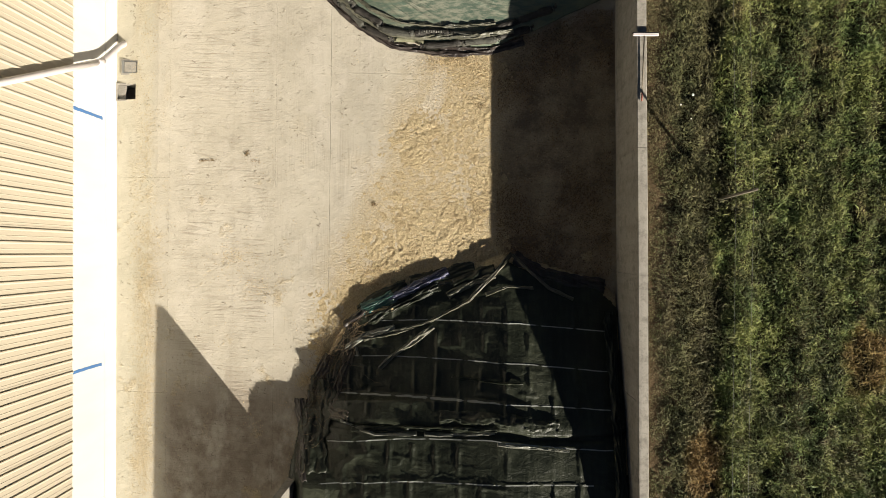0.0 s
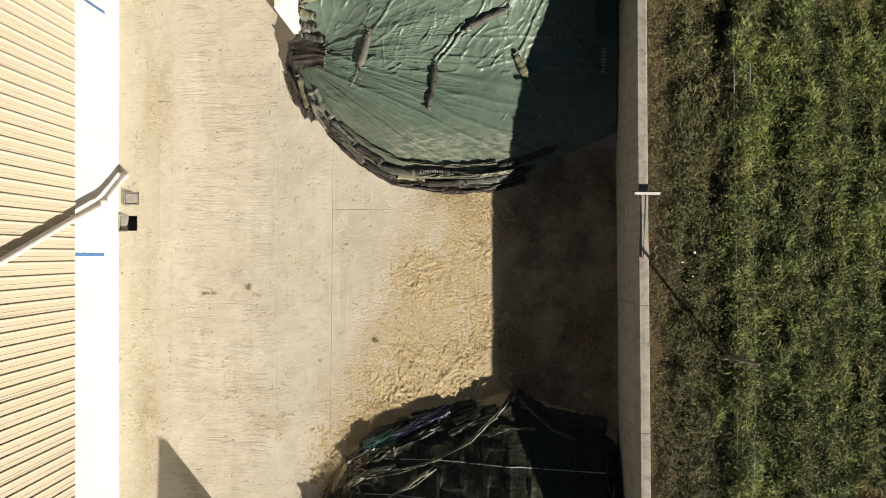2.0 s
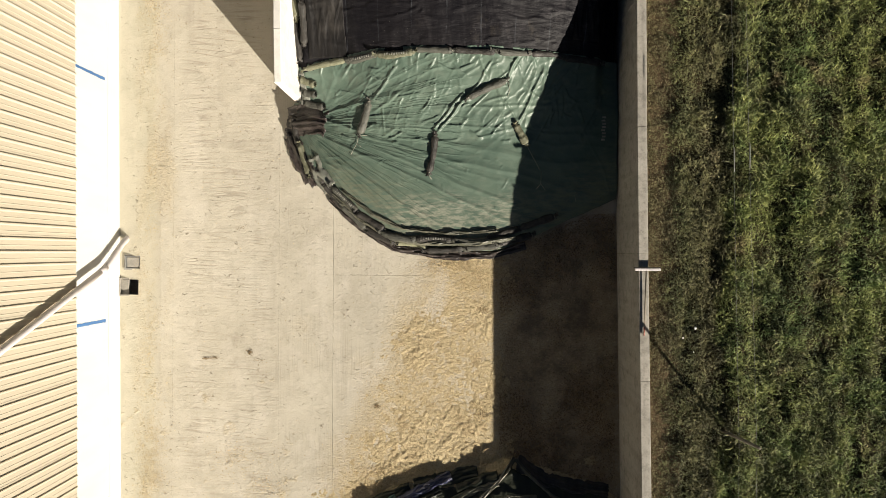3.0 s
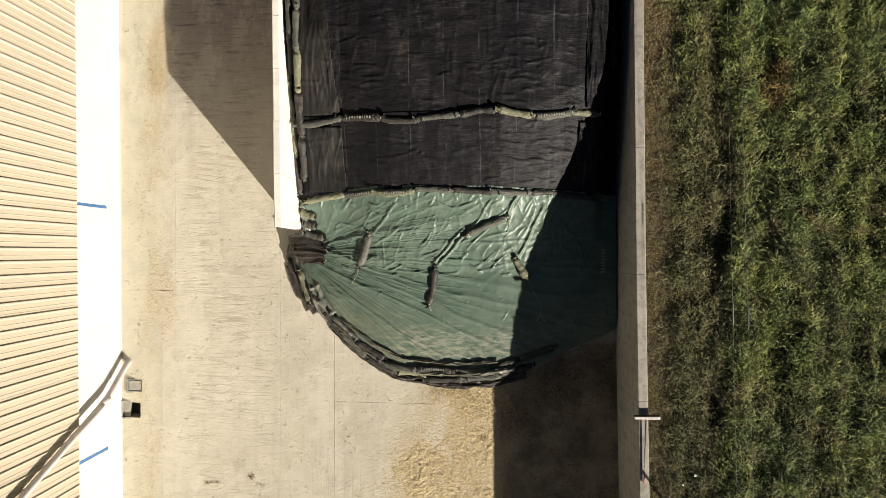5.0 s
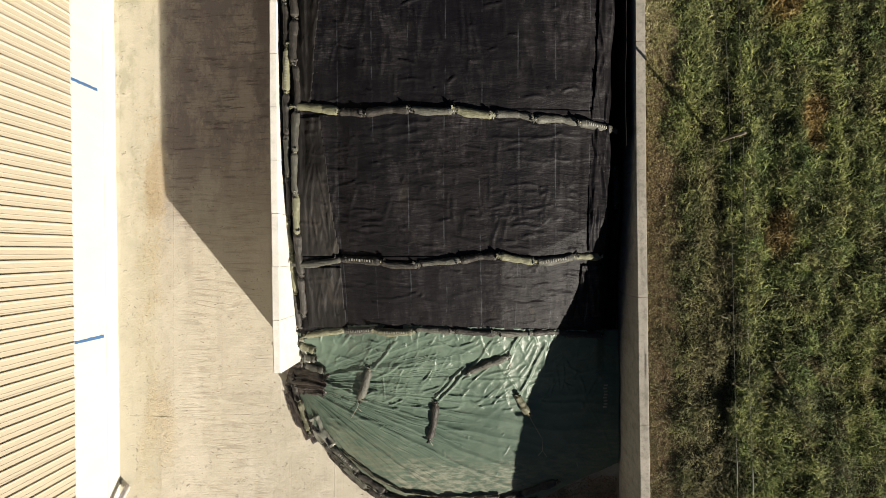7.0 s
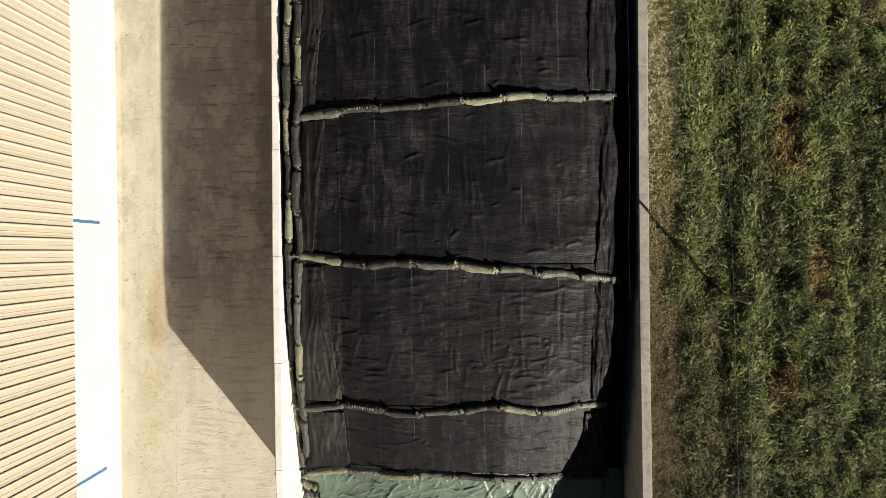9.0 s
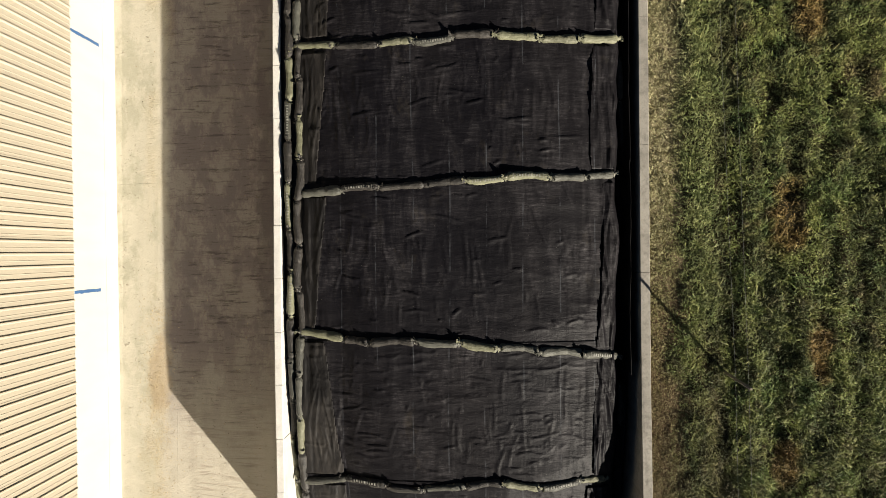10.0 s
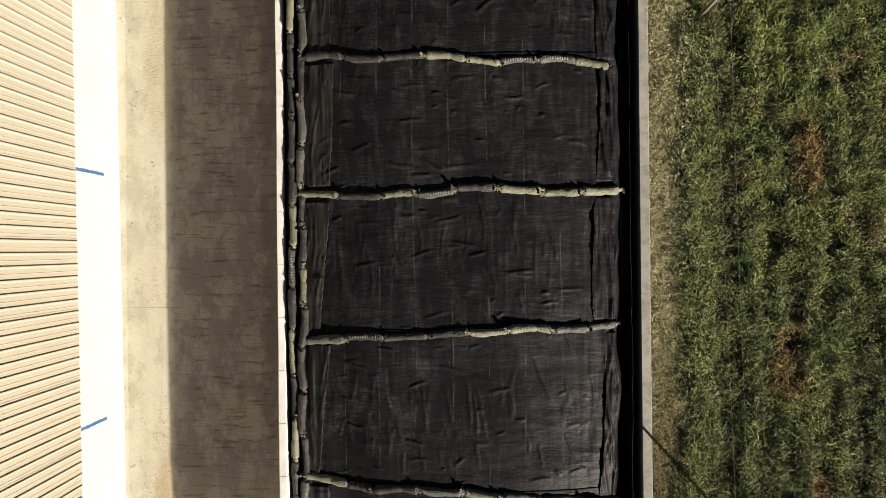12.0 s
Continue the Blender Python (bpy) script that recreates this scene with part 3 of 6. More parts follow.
def make_grass_soil():
    m, nt, b = material("field_soil", 0.95, spec=0.1)
    w = coords(nt, kind="World")
    a = noise_node(nt, coords(nt, (1.2, 0.5, 1), "World"), 1.0, 6, 0.65)
    c = noise_node(nt, w, 9, 6, 0.75)
    col = ramp(nt, a, (0.3, (0.020, 0.017, 0.009)), (0.5, (0.034, 0.031, 0.014)), (0.68, (0.062, 0.044, 0.024)))
    col = mix(nt, ramp(nt, c, (0.45, 0.0), (0.72, 0.7)), col, (0.075, 0.060, 0.03))
    xyz = split(nt, w)
    litter = calc(nt, "MULTIPLY", band(nt, calc(nt, "ADD", xyz[0], calc(nt, "MULTIPLY", calc(nt, "SUBTRACT", a, 0.5), 1.5)), 3.0, 5.15, 0.25), ramp(nt, c, (0.3, 0.45), (0.6, 0.95)))
    far = band(nt, xyz[1], 19.0, 60.0, 2.5)
    col = mix(nt, litter, col, mix(nt, far, (0.12, 0.085, 0.05), (0.34, 0.29, 0.18)))
    nt.links.new(col, b.inputs["Base Color"])
    bump(nt, b, calc(nt, "ADD", c, a), 1.0, 0.08)
    return m


def make_far_meadow():
    m, nt, b = material("far_meadow", 0.95, spec=0.1)
    w = coords(nt, kind="World")
    a = noise_node(nt, coords(nt, (0.5, 0.2, 1), "World"), 1.0, 6, 0.65)
    c = noise_node(nt, w, 6, 6, 0.75)
    col = ramp(nt, a, (0.3, (0.035, 0.052, 0.018)), (0.5, (0.065, 0.085, 0.026)), (0.7, (0.11, 0.10, 0.042)))
    col = mix(nt, ramp(nt, c, (0.4, 0.0), (0.7, 0.7)), col, (0.022, 0.030, 0.012))
    nt.links.new(col, b.inputs["Base Color"])
    bump(nt, b, calc(nt, "ADD", c, a), 1.0, 0.1)
    return m


def blob(nt, xyz, x, y, rx, ry, wob):
    """1 inside an uneven patch round (x, y)."""
    dx = calc(nt, "DIVIDE", calc(nt, "SUBTRACT", xyz[0], x), rx)
    dy = calc(nt, "DIVIDE", calc(nt, "SUBTRACT", xyz[1], y), ry)
    d = calc(nt, "SQRT", calc(nt, "ADD", calc(nt, "MULTIPLY", dx, dx), calc(nt, "MULTIPLY", dy, dy)))
    return ramp(nt, calc(nt, "ADD", d, wob), (0.55, 1.0), (1.0, 0.0))


def make_blades():
    """Meadow grass: patches of fresh green, olive and straw."""
    m, nt, b = material("meadow_blade", 0.6, spec=0.25)
    w = coords(nt, kind="World")
    xyz = split(nt, w)
    patch = noise_node(nt, coords(nt, (0.9, 0.35, 0.0), "World"), 1.0, 5, 0.65, 0.4)
    spot = noise_node(nt, coords(nt, (1.0, 1.0, 0.0), "World"), 0.55, 4, 0.6)
    rnd = calc(nt, "ADD", calc(nt, "MULTIPLY", island(nt), 0.50), 0.26)
    col = ramp(nt, rnd, (0.0, (0.030, 0.042, 0.014)), (0.35, (0.070, 0.088, 0.033)), (0.7, (0.175, 0.188, 0.066)), (0.93, (0.29, 0.28, 0.11)), (1.0, (0.36, 0.31, 0.16)))
    fresh = mix(nt, rnd, (0.095, 0.13, 0.027), (0.36, 0.39, 0.105))
    col = mix(nt, calc(nt, "MULTIPLY", ramp(nt, patch, (0.48, 0.0), (0.62, 1.0)), 0.55), col, fresh)
    dark = mix(nt, rnd, (0.022, 0.034, 0.014), (0.085, 0.105, 0.042))
    col = mix(nt, calc(nt, "MULTIPLY", ramp(nt, patch, (0.36, 1.0), (0.48, 0.0)), 0.5), col, dark)
    clover = mix(nt, rnd, (0.030, 0.055, 0.020), (0.19, 0.28, 0.085))
    col = mix(nt, calc(nt, "MULTIPLY", ramp(nt, noise_node(nt, coords(nt, (1.0, 0.7, 0.0), "World"), 0.9, 5, 0.7), (0.50, 0.0), (0.60, 1.0)), 0.65), col, clover)
    brown = mix(nt, rnd, (0.045, 0.032, 0.017), (0.20, 0.15, 0.08))
    col = mix(nt, calc(nt, "MULTIPLY", ramp(nt, noise_node(nt, coords(nt, (1.5, 1.0, 0.0), "World"), 1.3, 6, 0.75), (0.52, 0.0), (0.62, 1.0)), 0.5), col, brown)
    clump = noise_node(nt, coords(nt, (1.0, 0.8, 0.0), "World"), 3.0, 3, 0.6)
    col = mix(nt, ramp(nt, clump, (0.34, 0.55), (0.48, 0.0)), col, mix(nt, rnd, (0.016, 0.022, 0.009), (0.075, 0.080, 0.030)))
    col = mix(nt, ramp(nt, clump, (0.50, 0.0), (0.66, 0.65)), col, mix(nt, rnd, (0.095, 0.12, 0.034), (0.41, 0.43, 0.15)))
    straw = mix(nt, rnd, (0.085, 0.055, 0.028), (0.34, 0.26, 0.14))
    bed = calc(nt, "ADD", xyz[0], calc(nt, "MULTIPLY", calc(nt, "SUBTRACT", patch, 0.5), 2.4))
    edge = band(nt, bed, 3.0, 4.85, 0.22)
    mid = band(nt, bed, 5.55, 6.25, 0.35)
    dry = calc(nt, "MAXIMUM", calc(nt, "MULTIPLY", edge, 0.95), ramp(nt, spot, (0.60, 0.0), (0.68, 0.85)))
    dry = calc(nt, "MAXIMUM", dry, calc(nt, "MULTIPLY", mid, calc(nt, "MULTIPLY", band(nt, xyz[1], -14.0, 16.0, 3.0), 0.45)))
    col = mix(nt, calc(nt, "MULTIPLY", dry, 0.85), col, straw)
    # thin, half-dead sward between the wall and the fence
    poor = calc(nt, "MULTIPLY", band(nt, bed, 3.0, 6.1, 0.4), band(nt, xyz[1], -20.0, 13.0, 4.0))
    col = mix(nt, calc(nt, "MULTIPLY", poor, 0.7), col, mix(nt, rnd, (0.050, 0.048, 0.024), (0.20, 0.185, 0.092)))
    furrow = band(nt, bed, 5.9, 6.25, 0.15)
    col = mix(nt, calc(nt, "MULTIPLY", furrow, 0.65), col, mix(nt, rnd, (0.02, 0.022, 0.011), (0.07, 0.065, 0.03)))
    dense = calc(nt, "MULTIPLY", band(nt, bed, 3.0, 6.0, 0.4), band(nt, xyz[1], 17.0, 60.0, 2.5))
    col = mix(nt, calc(nt, "MULTIPLY", dense, 0.5), col, mix(nt, rnd, (0.10, 0.125, 0.045), (0.38, 0.41, 0.17)))
    wob = calc(nt, "MULTIPLY", calc(nt, "SUBTRACT", noise_node(nt, coords(nt, (1, 1, 0), "World"), 1.6, 4, 0.6), 0.5), 1.6)
    rust = mix(nt, rnd, (0.11, 0.06, 0.018), (0.33, 0.21, 0.075))
    for x, y, rx, ry in ((9.7, -2.5, 0.7, 1.1), (7.6, 19.4, 0.5, 1.2), (8.1, 24.6, 0.45, 1.3), (8.3, 16.2, 0.4, 0.9), (5.9, -5.2, 0.6, 1.2), (7.5, 13.5, 0.4, 0.7)):
        col = mix(nt, calc(nt, "MULTIPLY", blob(nt, xyz, x, y, rx, ry, wob), 0.75), col, rust)
    for x, y, rx, ry in ((4.65, 26.0, 0.75, 6.0), (4.45, 20.5, 0.4, 3.0)):
        col = mix(nt, calc(nt, "MULTIPLY", blob(nt, xyz, x, y, rx, ry, wob), 0.55), col, mix(nt, rnd, (0.20, 0.18, 0.095), (0.58, 0.52, 0.32)))
    nt.links.new(col, b.inputs["Base Color"])
    b.inputs["Subsurface Weight"].default_value = 0.0
    return m


def make_chips(name, lo, mid, hi):
    m, nt, b = material(name, 0.8, spec=0.2)
    nt.links.new(ramp(nt, island(nt), (0.0, lo), (0.45, mid), (1.0, hi)), b.inputs["Base Color"])
    return m


YARD = make_concrete_yard()
WALL_GREY = make_wall_concrete("retaining_concrete", (0.315, 0.293, 0.255))
WALL_PALE = make_wall_concrete("panel_concrete", (0.70, 0.675, 0.63), 0.35)
PLINTH = make_paint("white_render", (0.60, 0.595, 0.56), 0.8, 0.3, 0.07)
CLAD = make_paint("cream_cladding", (0.45, 0.398, 0.308), 0.45, 0.45, 0.06)
BLUE = make_paint("blue_paint", (0.065, 0.17, 0.38), 0.6, 0.4, 0.3)
ROOFING = make_wall_concrete("fibre_cement", (0.30, 0.29, 0.28))
COVER = make_cover()
GREEN = make_tarp()
NET = make_film("green_black_film", (0.015, 0.0185, 0.0112), 0.40, 0.34, (0.058, 0.062, 0.040), 0.6, (3.0, 5.0), 0.7)
CRUMPLE = make_film("brown_black_film", (0.026, 0.020, 0.018), 0.36, 0.5, (0.13, 0.11, 0.095), 0.5, (6.0, 6.0), 0.5)
DUSTY = make_film("dusty_cover", (0.009, 0.0082, 0.0082), 0.6, 0.16, (0.055, 0.049, 0.043), 0.7, (5.0, 2.0), 0.5)
BROWNFILM = make_film("brown_film", (0.045, 0.037, 0.026), 0.35, 0.5, (0.16, 0.13, 0.09), 0.6, (9.0, 9.0), 0.7)
CLEAR = make_film("grey_green_film", (0.13, 0.135, 0.115), 0.3, 0.5, (0.32, 0.30, 0.25), 0.5, (6.0, 6.0), 0.4)
OLIVEFILM = make_film("olive_film", (0.075, 0.075, 0.055), 0.38, 0.45, (0.24, 0.225, 0.17), 0.6, (7.0, 7.0), 0.5)
TEAL = make_film("teal_film", (0.03, 0.095, 0.08), 0.3, 0.5, (0.15, 0.2, 0.2), 0.4, (6.0, 6.0), 0.4)
VIOLET = make_film("blue_film", (0.045, 0.05, 0.10), 0.3, 0.5, (0.2, 0.2, 0.26), 0.5, (6.0, 6.0), 0.4)
SACK_DARK = make_sack("dark_sack", (0.020, 0.018, 0.016), (0.075, 0.068, 0.058))
SACK_OLIVE = make_sack("olive_sack", (0.115, 0.115, 0.072), (0.24, 0.235, 0.17))
SACK_GREY = make_sack("grey_sack", (0.050, 0.050, 0.042), (0.115, 0.112, 0.09))
MARK = make_paint("print_white", (0.27, 0.265, 0.235), 0.7, 0.3, 0.3)
TAPE = make_paint("white_tape", (0.30, 0.31, 0.30), 0.5, 0.4, 0.35)
STRING = make_paint("pale_string", (0.30, 0.285, 0.24), 0.8, 0.2, 0.2)
PIPE = make_paint("grey_plastic_pipe", (0.60, 0.555, 0.55), 0.4, 0.45, 0.12)
STEEL = make_paint("galvanised_steel", (0.20, 0.20, 0.19), 0.45, 0.5, 0.25)
WOOD = make_wall_concrete("grey_wood", (0.20, 0.175, 0.135))
RUBBER = make_paint("black_rubber", (0.025, 0.022, 0.02), 0.7, 0.3, 0.2)
REDPAINT = make_paint("red_grip", (0.20, 0.07, 0.05), 0.5, 0.4, 0.2)
SOIL = make_grass_soil()
MEADOW = make_far_meadow()
BLADE = make_blades()
NETTING = make_paint("brown_net", (0.15, 0.11, 0.065), 0.7, 0.3, 0.3)
HAY = make_chips("chopped_fodder", (0.22, 0.155, 0.075), (0.47, 0.36, 0.20), (0.68, 0.55, 0.34))
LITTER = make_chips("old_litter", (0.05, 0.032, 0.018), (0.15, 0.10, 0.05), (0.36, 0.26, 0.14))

# ---- the setting ----
LO, HI = -16.0, 46.0  # stretch of the yard that is built

# land: one sheet to the horizon, with the yard's cut and the field behind the retaining wall
def build_ground():
    xs = np.array([-3000, -800, -200, -60, -30, -24.6, -24.4, -12, -10.4, -9, -6.5, -2.5, 0.5, 4.2, 4.42, 4.5, 5.5, 8, 11.1, 11.4, 14, 20, 60, 300, 1000, 3000], float)
    ys = np.array([-3000, -800, -200, -60, -30, -16.2, -15.9, -8.9, -8.6, 0, 8, 15, 30, 32.3, 32.6, 45.9, 46.2, 80, 200, 800, 3000], float)
    gx, gy = np.meshgrid(xs, ys, indexing="ij")
    yard_here = (gx > -24.5) & (gy > -16.0) & (gy < 46.0)
    turf_here = (gx < 11.25) & (gy > -8.75) & (gy < 32.45)
    z = np.where(gx < 4.3, floor_z(gx) - np.where(yard_here, 1.1, 0.02), field_z(gx, gy) - np.where(turf_here, 0.45, 0.05))
    verts, faces = sheet(xs, ys, z)
    return tagged(fast_mesh("ground", verts, faces, MEADOW, False), "rough green grassland reaching to the horizon", "ground", kind="structure")


build_ground()


def grid_patch(verts, faces, x0, x1, y0, y1, step, top, drop=0.05):
    """Adds a patch of paving to verts and faces, with its edges turned down."""
    xs = np.linspace(x0, x1, max(2, int((x1 - x0) / step) + 1))
    edge = 0.002
    cols = [(x0, -drop), (x0, -edge), (x0 + edge, 0.0)] + [(x, 0.0) for x in xs[1:-1]] + [(x1 - edge, 0.0), (x1, -edge), (x1, -drop)]
    rows = [(y0, -drop), (y0, -edge), (y0 + edge, 0.0), (y1 - edge, 0.0), (y1, -edge), (y1, -drop)]
    base, n = len(verts), len(rows)
    for x, dx in cols:
        for y, dy in rows:
            verts.append((x, y, float(floor_z(x)) + top + min(dx, dy)))
    for i in range(len(cols) - 1):
        for j in range(n - 1):
            a = base + i * n + j
            faces.append((a, a + n, a + n + 1, a + 1))


yard = tagged(new("yard_pavement"), "cream brushed concrete yard with dust and trodden fodder", "pavement", kind="structure")
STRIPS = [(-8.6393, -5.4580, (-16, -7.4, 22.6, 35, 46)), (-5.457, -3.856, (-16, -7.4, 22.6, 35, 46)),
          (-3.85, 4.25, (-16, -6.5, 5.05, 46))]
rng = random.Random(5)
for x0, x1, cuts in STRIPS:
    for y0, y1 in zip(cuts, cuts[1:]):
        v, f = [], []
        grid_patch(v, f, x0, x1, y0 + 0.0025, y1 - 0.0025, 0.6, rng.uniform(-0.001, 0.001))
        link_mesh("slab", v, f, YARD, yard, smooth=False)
APRON = (-16, -4.2, 2.1, 8.2, 20.7, 33, 46)
HOLES = ((-10.16, -9.69, 5.18, 5.56), (-10.32, -9.74, 4.41, 4.86))  # recessed cover, open pit
for y0, y1 in zip(APRON, APRON[1:]):
    v, f = [], []
    if y0 < 5 < y1:
        (a0, a1, b0, b1), (c0, c1, d0, d1) = HOLES
        for x_0, x_1, y_0, y_1 in ((-10.75, -8.64, y0, d0), (-10.75, c0, d0, d1), (c1, -8.64, d0, d1), (-10.75, -8.64, d1, b0), (-10.75, a0, b0, b1), (a1, -8.64, b0, b1), (-10.75, -8.64, b1, y1)):
            xs, base = (x_0, *[x for x in (-10.4, -9.0) if x_0 < x < x_1], x_1), len(v)
            for x in xs:
                v += [(x, y_0, float(floor_z(x))), (x, y_1, float(floor_z(x)))]
            for i in range(len(xs) - 1):
                a = base + 2 * i
                f.append((a, a + 2, a + 3, a + 1))
        link_mesh("slab", v, f, YARD, yard, smooth=False)
    else:
        grid_patch(v, f, -10.95, -8.64, y0 + 0.002, y1 - 0.002, 0.5, rng.uniform(-0.001, 0.001))
        link_mesh("slab", v, f, YARD, yard, smooth=False)


def pit_box(x0, x1, y0, y1, depth):
    """A lined hole: four walls and a bottom, seen from inside."""
    bm = bmesh.new()
    t, z1 = 0.04, float(floor_z((x0 + x1) / 2)) - 0.004
    z0 = z1 - depth
    for a in ((x0 - t, x0, y0 - t, y1 + t, z0, z1), (x1, x1 + t, y0 - t, y1 + t, z0, z1), (x0, x1, y0 - t, y0, z0, z1), (x0, x1, y1, y1 + t, z0, z1), (x0, x1, y0, y1, z0 - t, z0 + 0.01)):
        block(*a, bm=bm)
    return bm


pit = tagged(new("drain_pit"), "open square drain pit in the concrete, its cover gone", "drain", kind="structure")
part("lining", pit_box(*HOLES[1], 0.55), WALL_GREY, pit)
bm = bmesh.new()
block(-10.315, -10.10, 4.415, 4.855, -0.47, -0.385, 0.012, bm)
part("broken_cover", bm, WALL_GREY, pit, "broken remnant of a concrete cover")
cover = tagged(new("drain_cover"), "square concrete drain cover in a recessed frame", "drain", kind="structure")
part("frame", pit_box(*HOLES[0], 0.10), WALL_GREY, cover)
bm = block(-10.10, -9.745, 5.225, 5.515, -0.345, -0.268, 0.012)
part("lid", bm, WALL_GREY, cover)
bm = bmesh.new()
for a in ((-10.158, -10.118, 5.182, 5.558), (-9.732, -9.692, 5.182, 5.558), (-10.118, -9.732, 5.182, 5.207), (-10.118, -9.732, 5.533, 5.558)):
    block(*a, -0.33, -0.262, 0.004, bm)
part("rim", bm, STEEL, cover, "worn steel rim")

# retaining wall behind the field's edge, in cast lengths
retaining = tagged(new("wall_east"), "weathered grey concrete retaining wall holding back the field", "wall", kind="structure")
y = LO
while y < HI:
    y1 = y + 3.1
    v, f = [], []
    for yy in (y + 0.004, y1 - 0.004):
        xi, top = float(wall_x(yy)), 2.95 + 0.015 * math.sin(yy * 1.7)
        ring = [(xi, -0.4), (xi, top - 0.015), (xi + 0.015, top), (xi + 0.225, top), (xi + 0.24, top - 0.015), (xi + 0.24, -0.4)]
        v += [(a, yy, z) for a, z in ring]
    for k in range(6):
        f.append((k, (k + 1) % 6, 6 + (k + 1) % 6, 6 + k))
    f += [tuple(range(6))[::-1], tuple(range(6, 12))]
    link_mesh("panel", v, f, WALL_GREY, retaining, smooth=False)
    y = y1


def panel_wall(name, y0, y1, slope_at, label, mat):
    """The wall of upright panels between the bays; its free end slopes down."""
    wall = tagged(new(name), label, "wall", kind="structure")
    n = round(abs(y1 - y0) / 1.31)
    for i in range(n):
        a, b = y0 + (y1 - y0) * i / n, y0 + (y1 - y0) * (i + 1) / n
        lo, hi = min(a, b) + 0.005, max(a, b) - 0.005
        v, f = [], []
        shift = random.Random(i * 7 + int(y0)).uniform(-0.008, 0.008)
        for yy in (lo, hi):
            top = 2.72 + shift * 0.6
            if i == 0 and abs(yy - y0) < 0.02:
                top = slope_at
            ring = [(-5.02, -0.3), (-4.99, top - 0.02), (-4.97, top), (-4.81, top), (-4.79, top - 0.02), (-4.76, -0.3)]
            v += [(x + shift + float(np.interp(yy, (9.9, 13.0, 16.0), (0.07, 0.04, 0.0))), yy, z) for x, z in ring]
        for k in range(6):
            f.append((k, (k + 1) % 6, 6 + (k + 1) % 6, 6 + k))
        f += [tuple(range(6))[::-1], tuple(range(6, 12))]
        link_mesh("panel", v, f, mat, wall, smooth=False)
    return wall


panel_wall("wall_middle", 9.98, 46.0, 2.66, "pale concrete panel wall along the covered silage clamp", WALL_PALE)
# same panels in a darker grey than the middle wall's
panel_wall("wall_south", -6.45, -16.0, 2.7, "grey concrete panel wall beside the opened heap", WALL_GREY)

# ---- the shed ----
shed = tagged(new("shed"), "long farm shed with white plinth and cream ribbed cladding", "shed")
SKEW = math.atan(0.0120)


def along_shed(name, x_out, x_in, z0, z1, mat, bevel=0.0, label=""):
    bm = block(x_in, x_out, LO, HI, z0, z1, bevel)
    for v in bm.verts:
        v.co.x += float(shed_x(v.co.y))
    return part(name, bm, mat, shed, label)


along_shed("plinth", -0.07, -0.37, -0.6, 2.12, PLINTH, label="white rendered concrete plinth wall")
along_shed("skirting", -0.052, -0.068, -0.6, 0.30, PLINTH, 0.006, "white kerb at the foot of the plinth")
along_shed("drip_sill", 0.010, -0.069, 2.06, 2.083, PLINTH, 0.004, "pale sill under the cladding")
along_shed("back_wall", -13.7, -14.0, -0.6, 6.4, PLINTH)
for yy in (LO, HI - 0.3):
    bm = block(-14.0, -0.31, yy, yy + 0.3, -0.6, 6.4)
    for v in bm.verts:
        v.co.x += float(shed_x(v.co.y))
    part("gable_wall", bm, PLINTH, shed)
v, f = [], []
for yy in (LO - 0.4, HI + 0.4):
    x0 = float(shed_x(yy))
    v += [(x0 + 0.35, yy, 6.45), (x0 - 7, yy, 8.2), (x0 - 14.4, yy, 6.45), (x0 - 14.4, yy, 6.33), (x0 - 7, yy, 8.08), (x0 + 0.35, yy, 6.33)]
for k in range(6):
    f.append((k, (k + 1) % 6, 6 + (k + 1) % 6, 6 + k))
f += [tuple(range(6))[::-1], tuple(range(6, 12))]
link_mesh("roof", v, f, ROOFING, shed, smooth=False)


def sheet_profile():
    """One ribbed sheet, three ribs wide, standing in the yz plane and facing +x."""
    pts = []
    for k in range(3):
        a = k * 0.305
        pts += [(a, 0.0), (a + 0.085, 0.0), (a + 0.09, 0.006), (a + 0.10, 0.006), (a + 0.105, 0.0), (a + 0.215, 0.0), (a + 0.245, 0.028), (a + 0.272, 0.028), (a + 0.276, 0.0)]
    pts.append((0.95, 0.0))
    v = [(x, y, z) for z in (0.0, 4.35) for y, x in pts]
    n = len(pts)
    f = [(i, i + 1, n + i + 1, n + i) for i in range(n - 1)]
    v += [(x - 0.004, y, z) for x, y, z in v]
    f += [(b + 2 * n, a + 2 * n, d + 2 * n, c + 2 * n) for a, b, c, d in f]
    f += [(i, 2 * n + i, 2 * n + i + 1, i + 1) for i in range(n - 1)]
    me = bpy.data.meshes.new("cladding_sheet")
    me.from_pydata(v, [], f)
    me.materials.append(CLAD)
    return me


